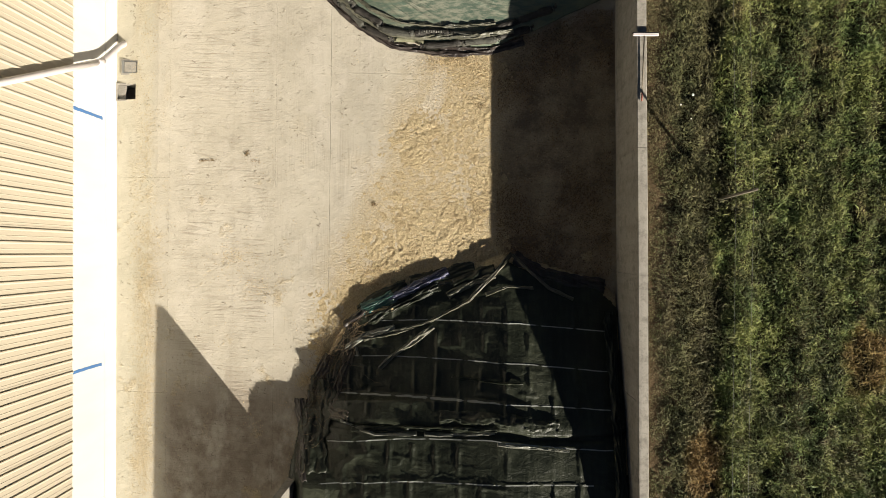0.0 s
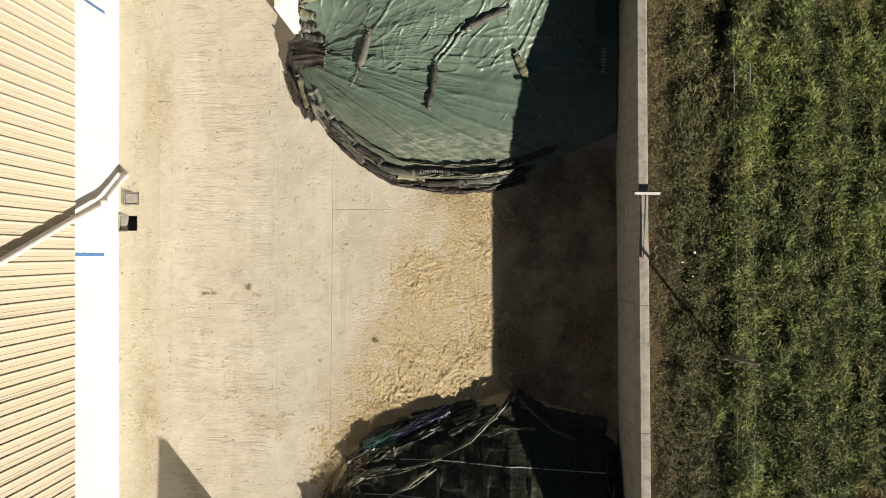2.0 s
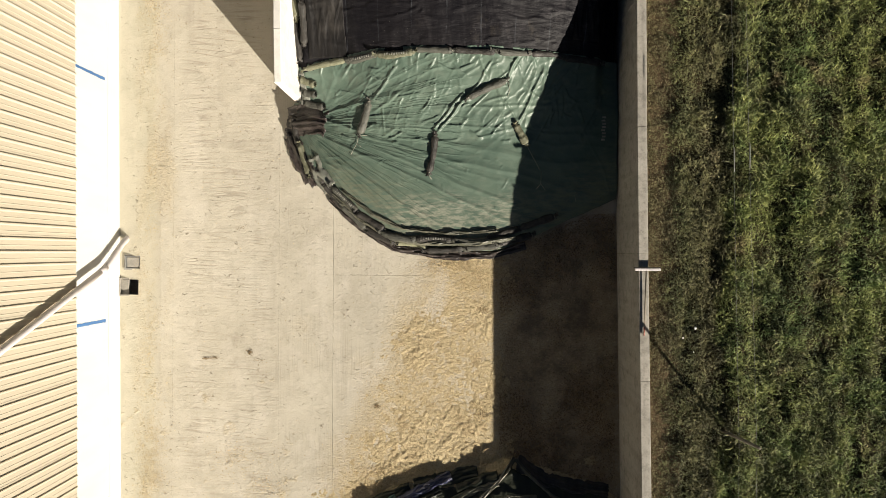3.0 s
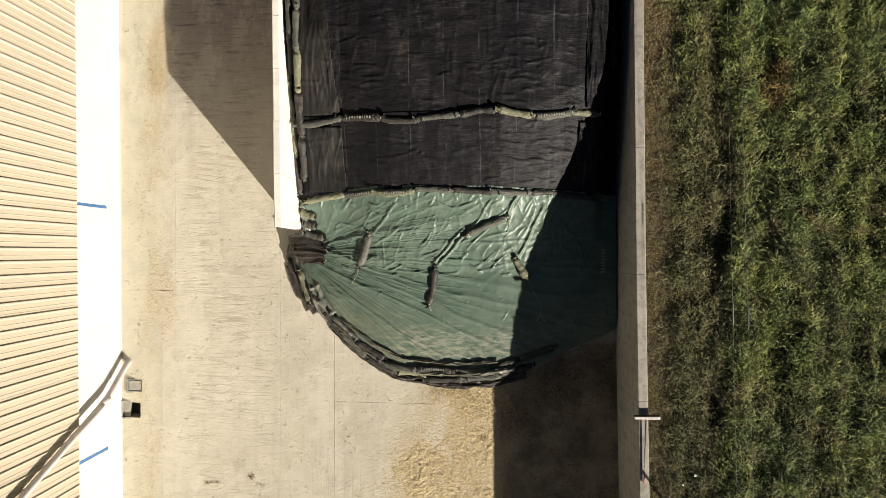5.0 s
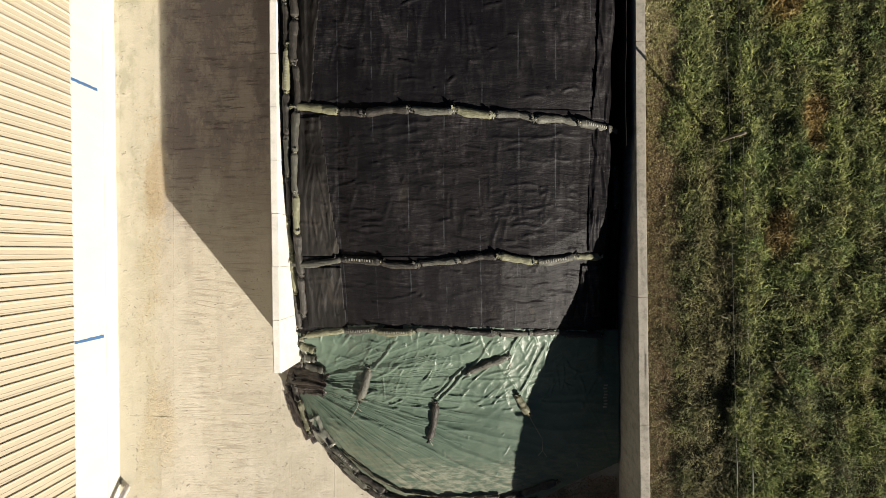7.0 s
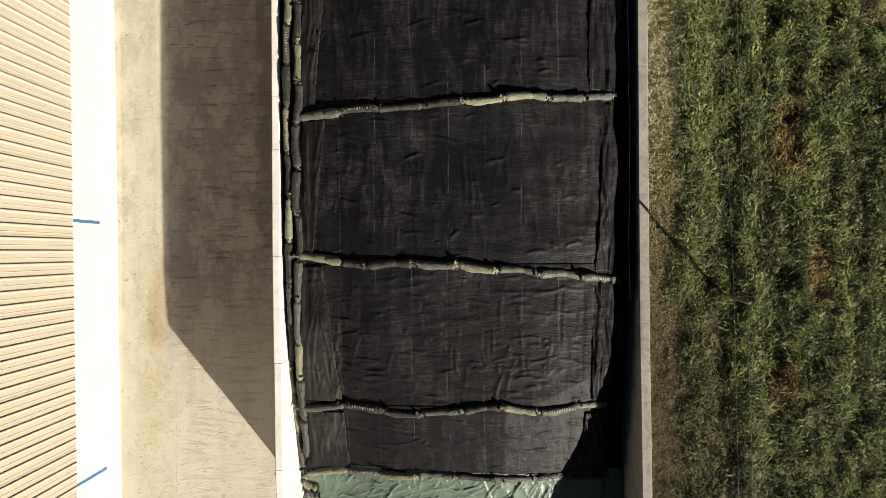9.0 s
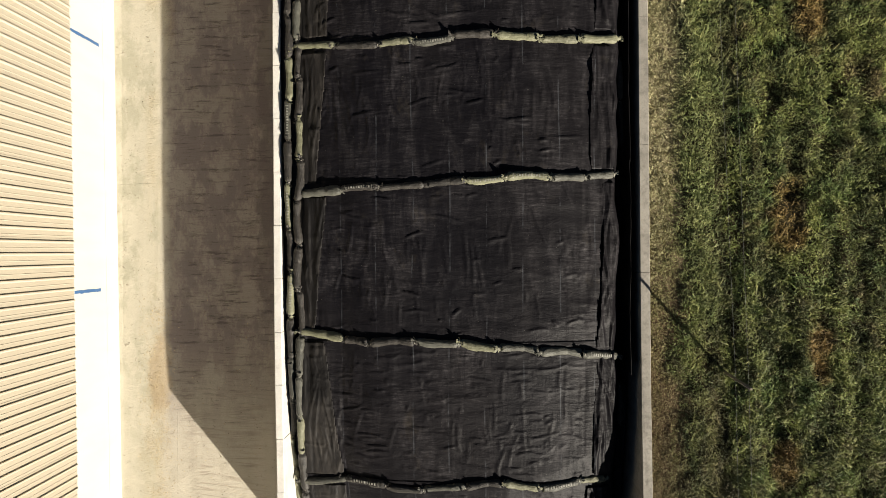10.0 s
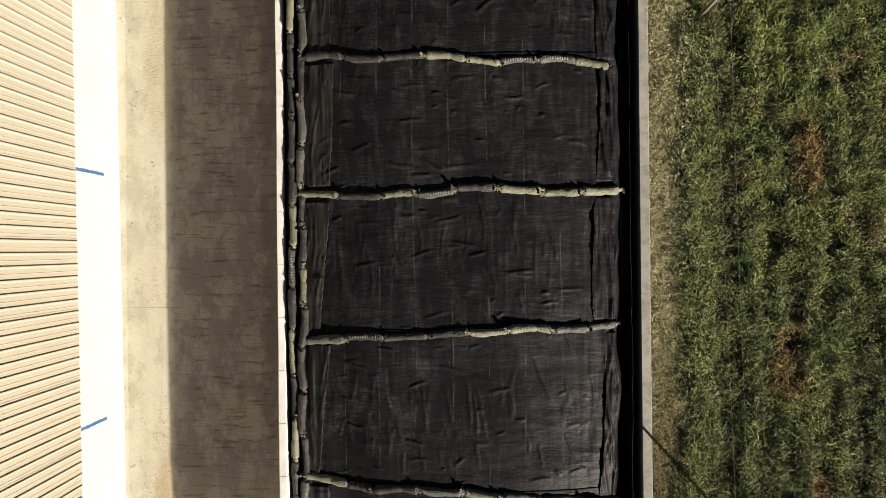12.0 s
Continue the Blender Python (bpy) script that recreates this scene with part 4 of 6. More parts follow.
SHEET = sheet_profile()
k = 0
while LO + k * 0.915 < HI - 0.9:
    ob = new("cladding_sheet", SHEET)
    ob.parent = shed
    y0 = LO + k * 0.915
    y0 += float(np.interp(y0, (1.0, 11.0, 21.0, 28.0), (0.0, 0.195, 0.245, 0.33)))
    ob.matrix_basis = pose(float(shed_x(y0)) + 0.012 + 0.005 * (k % 2), y0, 2.085 + rng.uniform(-0.006, 0.006), 0, 0, math.degrees(SKEW))
    k += 1
for y0, lo in ((-3.29, 0.46), (3.71, 0.44), (10.63, 0.42), (17.62, 0.60), (24.58, 0.5), (31.8, 0.5), (-10.4, 0.5)):
    v, f, n = [], [], 26
    for i in range(n + 1):
        z = lo + (2.05 - lo) * i / n
        for s in (-1, 1):
            e = 0.045 + 0.022 * noise.noise(Vector((y0, z * 11.0, s * 5.0)))
            yy = y0 + s * e
            v.append((float(shed_x(yy)) - 0.066, yy, z))
    for i in range(n):
        f.append((2 * i, 2 * i + 1, 2 * i + 3, 2 * i + 2))
    link_mesh("joint_stripe", v, f, BLUE, shed, "blue painted joint stripe", smooth=False)

# inclined pipe at the foot of the shed
pipe = tagged(new("filling_pipe"), "pale grey plastic pipe leaning steeply along the shed wall", "pipe")
v, f = tube_mesh([(-10.13, 6.12, -0.42), (-10.13, 6.06, -0.30), (-10.135, 5.92, -0.06), (-10.14, 5.68, 0.26), (-10.145, 5.42, 0.60), (-10.15, 5.24, 0.86), (-10.15, 5.17, 1.0)], 0.088, 14)
link_mesh("elbow", v, f, PIPE, pipe, "pale elbow rising from the ground")
v, f = tube_mesh([(-10.15, 5.24, 0.86), (-10.15, 5.17, 1.0), (-10.15, 5.10, 1.16)], 0.093, 14)
link_mesh("collar", v, f, PIPE, pipe)
v, f = tube_mesh([(-10.15, 5.17, 1.0), (-10.135, 4.42, 2.95), (-10.12, 3.56, 5.2), (-10.11, 3.2, 6.15)], 0.084, 14)
link_mesh("tube", v, f, PIPE, pipe)

# ---- covers ----
def clamp_top(x, y):
    """The clamp's top with the folds and sags of its covers."""
    x, y = np.asarray(x, float), np.asarray(y, float)
    z = clamp_z(x, y)
    back = np.clip((y - 10.8) / 1.5, 0, 1)
    drop = np.clip((x - (3.42 + 0.10 * rough2(y, y * 0, 0.8, 3))) / 0.28, 0, 1)
    z = z - 0.62 * np.clip((y - 9.5) / 3, 0, 1) * drop * drop * (3 - 2 * drop)
    z = z + back * (0.020 * rough2(x * 0.5, y * 1.6, 1.0, 1) + 0.010 * rough2(x * 0.6, y * 4.0, 1.0, 2))
    return z


def cover_detail(x, y):
    """Fine cross creases and long gathers of the woven cover."""
    ripple = np.clip(0.45 + 1.5 * rough2(x, y, 0.6, 7, 2), 0.05, 1.5)
    ripple = ripple * np.interp(y, (10.0, 15.5, 17.5, 40.0), (1.25, 1.15, 0.55, 0.5))
    fine = 1.5 * ripple * (0.008 * rough2(x * 1.6, y * 5.0, 1.0, 4, 2) + 0.004 * rough2(x * 3.4, y * 9.0, 1.0, 5, 2))
    fine = fine + 0.006 * np.clip(0.06 - np.abs(rough2(x * 0.9, y * 0.12, 1.0, 8, 1)), 0, 0.06) / 0.06
    gather = 0.045 * np.clip((np.abs(x + 0.6) - 2.6) / 1.2, 0, 1) * rough2(x * 7.0, y * 0.55, 1.0, 6, 3)
    return fine + gather + creases(x, y, COVER_CREASES)


# short cross creases, most of them on the slack lengths near the front, and pulls that slant to the edges
COVER_CREASES = (crease_set(1, 150, -3.8, 2.9, 11.1, 16.3, 178, 9, (0.25, 1.1), (0.022, 0.04), (0.014, 0.034))
                 + crease_set(2, 120, -3.8, 2.9, 16.6, 31.0, 182, 12, (0.25, 1.0), (0.022, 0.04), (0.014, 0.036))
                 + crease_set(3, 34, 1.6, 3.1, 11.2, 31.0, 108, 8, (0.7, 2.0), (0.025, 0.045), (0.012, 0.03))
                 + crease_set(4, 40, -4.1, -3.0, 11.2, 31.0, 82, 7, (0.6, 2.2), (0.025, 0.045), (0.012, 0.03))
                 + crease_set(6, 40, -3.5, 3.0, 20.6, 22.4, 93, 5, (0.5, 2.2), (0.022, 0.04), (0.012, 0.03))
                 + crease_set(7, 40, -3.5, 3.0, 16.8, 18.6, 93, 6, (0.4, 1.6), (0.022, 0.04), (0.010, 0.026))
                 + crease_set(8, 50, -3.6, 2.9, 12.9, 15.4, 92, 6, (0.3, 1.4), (0.022, 0.04), (0.010, 0.026))
                 + crease_set(5, 60, -3.8, 2.9, 11.1, 31.0, 55, 40, (0.1, 0.4), (0.022, 0.035), (0.015, 0.035)))


def thick_sheet(name, xs, ys, z, mat, keep=None, skirt=0.06):
    """A grid sheet whose rim is turned down by skirt."""
    verts, faces = sheet(xs, ys, z)
    if keep is not None:
        k = np.asarray(keep).ravel()
        faces = faces[k[faces].all(1)]
    edges = np.sort(np.concatenate([faces[:, [0, 1]], faces[:, [1, 2]], faces[:, [2, 3]], faces[:, [3, 0]]]), 1)
    raw = np.concatenate([faces[:, [0, 1]], faces[:, [1, 2]], faces[:, [2, 3]], faces[:, [3, 0]]])
    _, first, count = np.unique(edges[:, 0].astype(np.int64) * len(verts) + edges[:, 1], return_index=True, return_counts=True)
    rim = raw[first[count == 1]]
    n = len(verts)
    low = verts - (0, 0, skirt)
    side = np.stack([rim[:, 1], rim[:, 0], rim[:, 0] + n, rim[:, 1] + n], 1)
    used = np.unique(np.concatenate([faces.ravel(), side.ravel()]))
    index = np.zeros(2 * n, int)
    index[used] = np.arange(len(used))
    return fast_mesh(name, np.concatenate([verts, low])[used], index[np.concatenate([faces, side])], mat)


def seam_y(x):
    """Where the black cover ends on the green tarpaulin."""
    return np.interp(x, (-5, -4.48, -3.35, -2.43, 0.65, 2.5, 4.2), (10.6, 10.70, 10.89, 10.97, 10.93, 10.82, 10.75))


# the black cover, in lengths that lap under the rows of sacks
black_cover = tagged(new("black_cover"), "black woven protective cover over the long silage clamp", "silage cover")
ENDS = (10.62, 12.79, 16.35, 20.3, 23.72, 26.95, 31.0)
for i, (y0, y1) in enumerate(zip(ENDS, ENDS[1:])):
    xs = np.arange(-4.79, 3.99, 0.036)
    ys = np.arange(y0, y1 + 0.12, 0.03)
    gx, gy = np.meshgrid(xs, ys, indexing="ij")
    keep = (gy > seam_y(gx) - 0.06) & (gx < wall_x(gy) - 0.02)
    z = clamp_top(gx, gy) + cover_detail(gx, gy) + 0.012 + 0.012 * (gy - y0) / (y1 - y0)
    thick_sheet("cover_length", xs, ys, z, COVER, keep, 0.05).parent = black_cover
xs, ys = np.arange(-4.79, 3.99, 0.25), np.arange(31.0, 46.0, 0.5)
gx, gy = np.meshgrid(xs, ys, indexing="ij")
thick_sheet("cover_length", xs, ys, clamp_top(gx, gy) + 0.012, COVER, None, 0.05).parent = black_cover


# crumples of the tarpaulin's upper half, and the long pulls towards the seam
TARP_CREASES = (crease_set(21, 74, -4.0, 3.3, 8.8, 10.8, 45, 30, (0.35, 1.3), (0.02, 0.045), (0.014, 0.048))
                + crease_set(22, 56, -4.0, 3.3, 8.7, 10.7, 160, 35, (0.3, 1.1), (0.02, 0.04), (0.012, 0.038))
                + crease_set(23, 40, -3.4, 1.6, 6.8, 9.2, 30, 60, (0.12, 0.5), (0.02, 0.03), (0.005, 0.014))
                + crease_set(24, 12, 0.2, 2.6, 8.0, 10.4, 60, 7, (0.6, 1.8), (0.02, 0.04), (0.015, 0.035))
                + crease_set(26, 26, -4.2, -0.6, 8.2, 9.6, -22, 14, (0.6, 2.2), (0.02, 0.035), (0.010, 0.025))
                + crease_set(25, 40, -4.2, 3.0, 10.45, 10.85, 80, 25, (0.2, 0.6), (0.02, 0.04), (0.012, 0.035)))


def tarp_top(x, y):
    """The green tarpaulin: creases that fan out from the gathered corner by the wall."""
    z = clamp_top(x, y)
    dx, dy = x + 4.9, y - 9.35
    r, a = np.hypot(dx, dy) + 1e-3, np.arctan2(dy, dx)
    crest = lambda n: np.clip(1 - np.abs(n) * 5.0, 0, 1)  # sharp ridges where the noise crosses zero
    wob = 0.18 * rough2(x, y, 0.9, 17, 2)
    lower = np.clip((0.55 - a) / 0.3, 0, 1)  # the creases run down and across, away from the wall
    thin = lambda n, k: np.clip(1 - np.abs(n) * k, 0, 1)
    fan = lower * np.clip((r - 0.45) / 0.9, 0, 1) * (0.050 * np.exp(-r / 7.0) * thin(rough2((a + wob * 0.10) * 10.0, r * 0.16, 1.0, 11, 1), 4.5) + 0.030 * np.exp(-r / 5.0) * np.clip((r - 0.9) / 1.0, 0, 1) * thin(rough2((a + wob * 0.12) * 16.0, r * 0.22, 1.0, 18, 1), 3.0))
    # twin ridge pulled tight between two of the sacks, and pulls at the others
    def pulled(x0, y0, x1, y1, wide, high):
        ux, uy = x1 - x0, y1 - y0
        ln = math.hypot(ux, uy)
        t, n = ((x - x0) * ux + (y - y0) * uy) / ln**2, ((x - x0) * uy - (y - y0) * ux) / ln
        return high * thin(n + 0.03 * rough2(t * 6, n, 1.0, 33), 1 / wide) * np.clip(np.minimum(t, 1 - t) * 8 + 0.2, 0, 1) * ((t > -0.02) & (t < 1.02))
    fan = fan + pulled(-0.86, 8.95, 0.02, 9.95, 0.05, 0.055) + pulled(-0.98, 9.0, -0.12, 10.0, 0.05, 0.05) + pulled(0.1, 9.95, 0.6, 10.75, 0.05, 0.04) + pulled(0.95, 10.2, 1.25, 10.8, 0.06, 0.05)
    fan = fan + pulled(-2.95, 9.0, -4.3, 9.5, 0.06, 0.05) + pulled(-2.6, 9.85, -1.9, 10.7, 0.05, 0.04) + pulled(-1.05, 8.4, -3.2, 9.0, 0.05, 0.03) + pulled(-1.1, 7.95, -2.6, 8.6, 0.05, 0.03) + pulled(1.3, 9.1, 0.2, 8.8, 0.05, 0.03) + pulled(1.35, 9.2, 0.7, 10.1, 0.05, 0.03) + pulled(1.25, 9.0, 2.0, 10.6, 0.06, 0.05)
    upper = np.clip((y - 8.3) / 1.4, 0.12, 1)
    fold = 0.040 * upper * crest(rough2(x * 0.75 + y * 0.7 + wob, (y * 0.85 - x * 0.45) * 1.7 + wob, 1.0, 12, 2))
    fold = fold + 0.028 * upper * crest(rough2((x * 0.8 - y * 0.5) * 2.4 + wob, (x * 0.5 + y * 0.8) * 0.9, 1.0, 19, 2))
    small = upper * (0.008 * rough2(x * 4.2, y * 4.0, 1.0, 13, 2) + 0.016 * thin(rough2(x * 2.6 + wob, y * 3.0 - x, 1.0, 20, 2), 4.5))
    sharp = 0.045 * crest(rough2((x - y * 0.75) * 1.1 + wob, (x * 0.7 + y) * 0.18, 1.0, 14, 1)) * np.clip((y - 7.6) / 2, 0, 1)
    pull = 0.040 * np.clip((x - 0.4) / 1.5, 0, 1) * crest(rough2((x + y * 0.5 + wob) * 1.9, (y - x) * 0.22, 1.0, 15, 1))
    return z + fan + 0.30 * fold + 0.8 * small + 0.15 * sharp + 0.12 * pull + creases(x, y, TARP_CREASES) + 0.004


xs, ys = np.arange(-4.95, 4.2, 0.02), np.arange(5.6, 11.25, 0.02)
gx, gy = np.meshgrid(xs, ys, indexing="ij")
keep = (gy > np.interp(gx, TOE_X, TOE_Y) + 0.06 + 0.05 * rough2(gx, gy, 2.0, 16)) & (gy < seam_y(gx) + 0.15) & (gx < wall_x(gy) - 0.02)
keep &= ~((gx < -4.78) & (gy > 9.9))
tarpaulin = tagged(new("green_tarpaulin"), "creased dull green tarpaulin over the clamp's sloping front", "tarpaulin")
thick_sheet("sheet", xs, ys, tarp_top(gx, gy), GREEN, keep, 0.10).parent = tarpaulin
for k in range(8):
    # faded lettering along the side hem, past reading
    y0, x0 = 8.78 + k * 0.085, 3.60 + (0.02 if k % 3 else 0.0)
    plan = np.array([(x0, y0), (x0 + 0.10, y0), (x0 + 0.10, y0 + 0.045), (x0, y0 + 0.045)])
    top = tarp_top(plan[:, 0], plan[:, 1])
    v = [(*p, z + 0.012) for p, z in zip(plan, top)] + [(*p, z - 0.01) for p, z in zip(plan, top)]
    link_mesh("print_bar", v, [(0, 1, 2, 3), (0, 4, 5, 1), (1, 5, 6, 2), (2, 6, 7, 3), (3, 7, 4, 0), (7, 6, 5, 4)], MARK, tarpaulin, "faded pale print", smooth=False)


def heap_top(x, y):
    x, y = np.asarray(x, float), np.asarray(y, float)
    step = np.clip((-4.62 + 0.12 * rough2(x, x * 0, 0.9, 22) - y) / 0.22, 0, 1)
    return heap_z(x, y) + 0.02 * rough2(x, y, 1.2, 21) - 0.10 * np.sin(math.pi * step) + 0.05 * np.clip(1 - np.abs(y + 4.5) / 0.3, 0, 1)


# the film still shows the square folds of its packing
rs = random.Random(17)
HEAP_CREASES = []
for i in range(11):
    for y0 in (-1.3, -2.1, -2.95, -3.7, -5.0, -5.8, -6.6, -7.4):
        if rs.random() < 0.75:
            x0 = -3.2 + 0.62 * i + rs.uniform(-0.03, 0.03)
            HEAP_CREASES.append((x0, y0, x0 + rs.uniform(-0.03, 0.03), y0 - rs.uniform(0.5, 0.9), 0.045, rs.uniform(0.025, 0.06), rs.uniform(-0.02, 0.02)))
for i in range(12):
    for x0 in (-3.0, -1.9, -0.8, 0.3, 1.4):
        if rs.random() < 0.55:
            y0 = -1.5 - 0.56 * i + rs.uniform(-0.05, 0.05)
            HEAP_CREASES.append((x0, y0, x0 + rs.uniform(0.5, 1.1), y0 + rs.uniform(-0.08, 0.08), 0.045, rs.uniform(0.02, 0.05), rs.uniform(-0.03, 0.03)))
HEAP_CREASES += crease_set(33, 40, -3.2, 3.0, -7.5, -1.5, 20, 50, (0.15, 0.6), (0.03, 0.045), (0.01, 0.025))


def heap_detail(x, y):
    crest = lambda n, k: np.clip(1 - np.abs(n) * k, 0, 1) ** 2
    col = ((x + 0.10 * rough2(y * 0.5, x, 1.0, 23)) * 1.5) % 1.0 - 0.5
    row = ((y + 0.10 * rough2(x * 0.5, y, 1.0, 29)) * 1.9) % 1.0 - 0.5
    folds = 0.026 * crest(col, 11) * np.clip(0.6 + rough2(x, y, 0.8, 30), 0, 1) + 0.020 * crest(row, 9) * np.clip(0.5 + rough2(x, y, 0.7, 31), 0, 1)
    mess = np.clip((-1.2 - x) / 1.5, 0, 1) + np.clip((y + 1.6) / 1.2, 0, 1)
    return 0.5 * folds + creases(x, y, HEAP_CREASES) + 0.014 * rough2(x * 1.6, y * 3.0, 1.0, 24, 3) + 0.035 * np.minimum(mess, 1.2) * crest(rough2(x * 1.3 + y, y * 1.8 - x * 0.6, 1.0, 25, 2), 2.2)


xs, ys = np.arange(-4.95, 4.4, 0.036), np.arange(-12.0, 0.3, 0.036)
gx, gy = np.meshgrid(xs, ys, indexing="ij")
keep = (gy < np.interp(gx, HEAP_X, HEAP_Y) - 0.22 - 0.20 * rough2(gx, gy, 1.4, 26) - 0.12 * np.clip((-1.6 - gx) / 2, 0, 1)) & (gx < wall_x(gy) - 0.03)
heap_cover = tagged(new("heap_cover"), "dark green-black plastic cover over the opened silage", "silage cover")
surface = heap_top(gx, gy) + heap_detail(gx, gy) + 0.03
thick_sheet("front_length", xs, ys, surface, NET, keep & (gy > -4.85), 0.06).parent = heap_cover
thick_sheet("rear_length", xs, ys, surface - 0.018, NET, keep & (gy < -4.70), 0.06).parent = heap_cover

# the opened heap itself, fodder showing at its foot
keep = (gy < np.interp(gx, HEAP_X, HEAP_Y) + 0.05 + 0.10 * rough2(gx, gy, 2.5, 27)) & (gx < wall_x(gy) - 0.02) & (gx > -4.4 + 0.08 * rough2(gx, gy, 2.5, 63))
lump = heap_top(gx, gy) - 0.02 + 0.03 * rough2(gx, gy, 6.0, 28, 4)


def make_heap_fodder():
    m, nt, b = material("heap_fodder", 0.9, spec=0.15)
    w = coords(nt, kind="World")
    n = noise_node(nt, w, 20, 6, 0.75)
    big = noise_node(nt, w, 1.8, 4, 0.6)
    col = ramp(nt, n, (0.3, (0.30, 0.23, 0.135)), (0.5, (0.48, 0.39, 0.24)), (0.72, (0.61, 0.505, 0.33)))
    col = mix(nt, ramp(nt, big, (0.5, 0.0), (0.75, 0.45)), col, (0.26, 0.18, 0.09))
    nt.links.new(col, b.inputs["Base Color"])
    bump(nt, b, calc(nt, "ADD", n, calc(nt, "MULTIPLY", noise_node(nt, w, 9, 4, 0.7, 0.6), 1.5)), 1.0, 0.05)
    return m


FODDER = make_heap_fodder()
tagged(thick_sheet("silage_mound", xs, ys, lump, FODDER, keep, 0.25), "opened mound of yellow-brown chopped silage", "silage")

# ---- sandbags ----
def sack_verts(seed, length=1.0, r=0.104, bend=0.0):
    """A filled sack along x, from -length/2 to length/2, gathered at both ends; its underside lies at z = 0."""
    rs = random.Random(seed)
    rings, segs, pts, rad, verts, faces = 25, 14, [], [], [], []
    phase, slack = rs.uniform(0, 6), rs.uniform(0.15, 0.85)
    for i in range(rings):
        u = i / (rings - 1)
        e = min(u, 1 - u)
        k = 0.34 + 0.66 * min(1.0, max(0.0, (e - 0.04) / 0.06)) ** 0.6
        if e < 0.03:
            k = 0.62 if e < 0.01 else 0.42
        k *= 1 + 0.10 * math.sin(u * 7 + phase) - 0.16 * math.exp(-(((u - slack) / 0.06) ** 2))
        pts.append(((u - 0.5) * length, bend * (1 - 4 * (u - 0.5) ** 2), r * 0.74))
        rad.append(r * k)
        for s in range(segs):
            a = 2 * math.pi * s / segs
            lump = noise.noise(Vector((u * 5.0 + seed * 3.1, math.cos(a) * 0.9, math.sin(a) * 0.9)))
            crease = noise.noise(Vector((u * 14.0, math.cos(a) * 2.4 + seed, math.sin(a) * 2.4)))
            pleat = 0.20 * math.sin(5 * a + phase) * max(0.0, 1 - e / 0.2)
            tuck = max(0.0, 1 - 3.0 * abs(noise.noise(Vector((u * 2.2 + seed * 5.0, math.cos(a) * 1.6, math.sin(a) * 1.6 + 9.0)))))
            w = 1 + 0.10 * lump + 0.14 * crease + 0.8 * pleat + 0.16 * tuck
            if e < 0.01:
                w *= rs.uniform(0.5, 1.7)
            y = math.cos(a) * rad[i] * 1.10 * w
            z = math.sin(a) * rad[i] * (0.88 if math.sin(a) > 0 else 0.68) * w
            verts.append((pts[i][0] + (rs.uniform(-0.03, 0.03) if e < 0.01 else 0.0), pts[i][1] + y, max(0.0, pts[i][2] + z)))
    for i in range(rings - 1):
        for s in range(segs):
            a, b = i * segs + s, i * segs + (s + 1) % segs
            faces.append((a, a + segs, b + segs, b))
    faces += [tuple(range(segs)), tuple(range((rings - 1) * segs, rings * segs))[::-1]]
    return verts, faces, pts, rad


SACKS = {}
SACK_LABEL = {"D": "black woven sandbag weighing down the silage cover", "O": "faded olive sandbag weighing down the silage cover", "G": "dusty grey sandbag weighing down the silage cover"}
SACK_MAT = {"D": SACK_DARK, "O": SACK_OLIVE, "G": SACK_GREY}


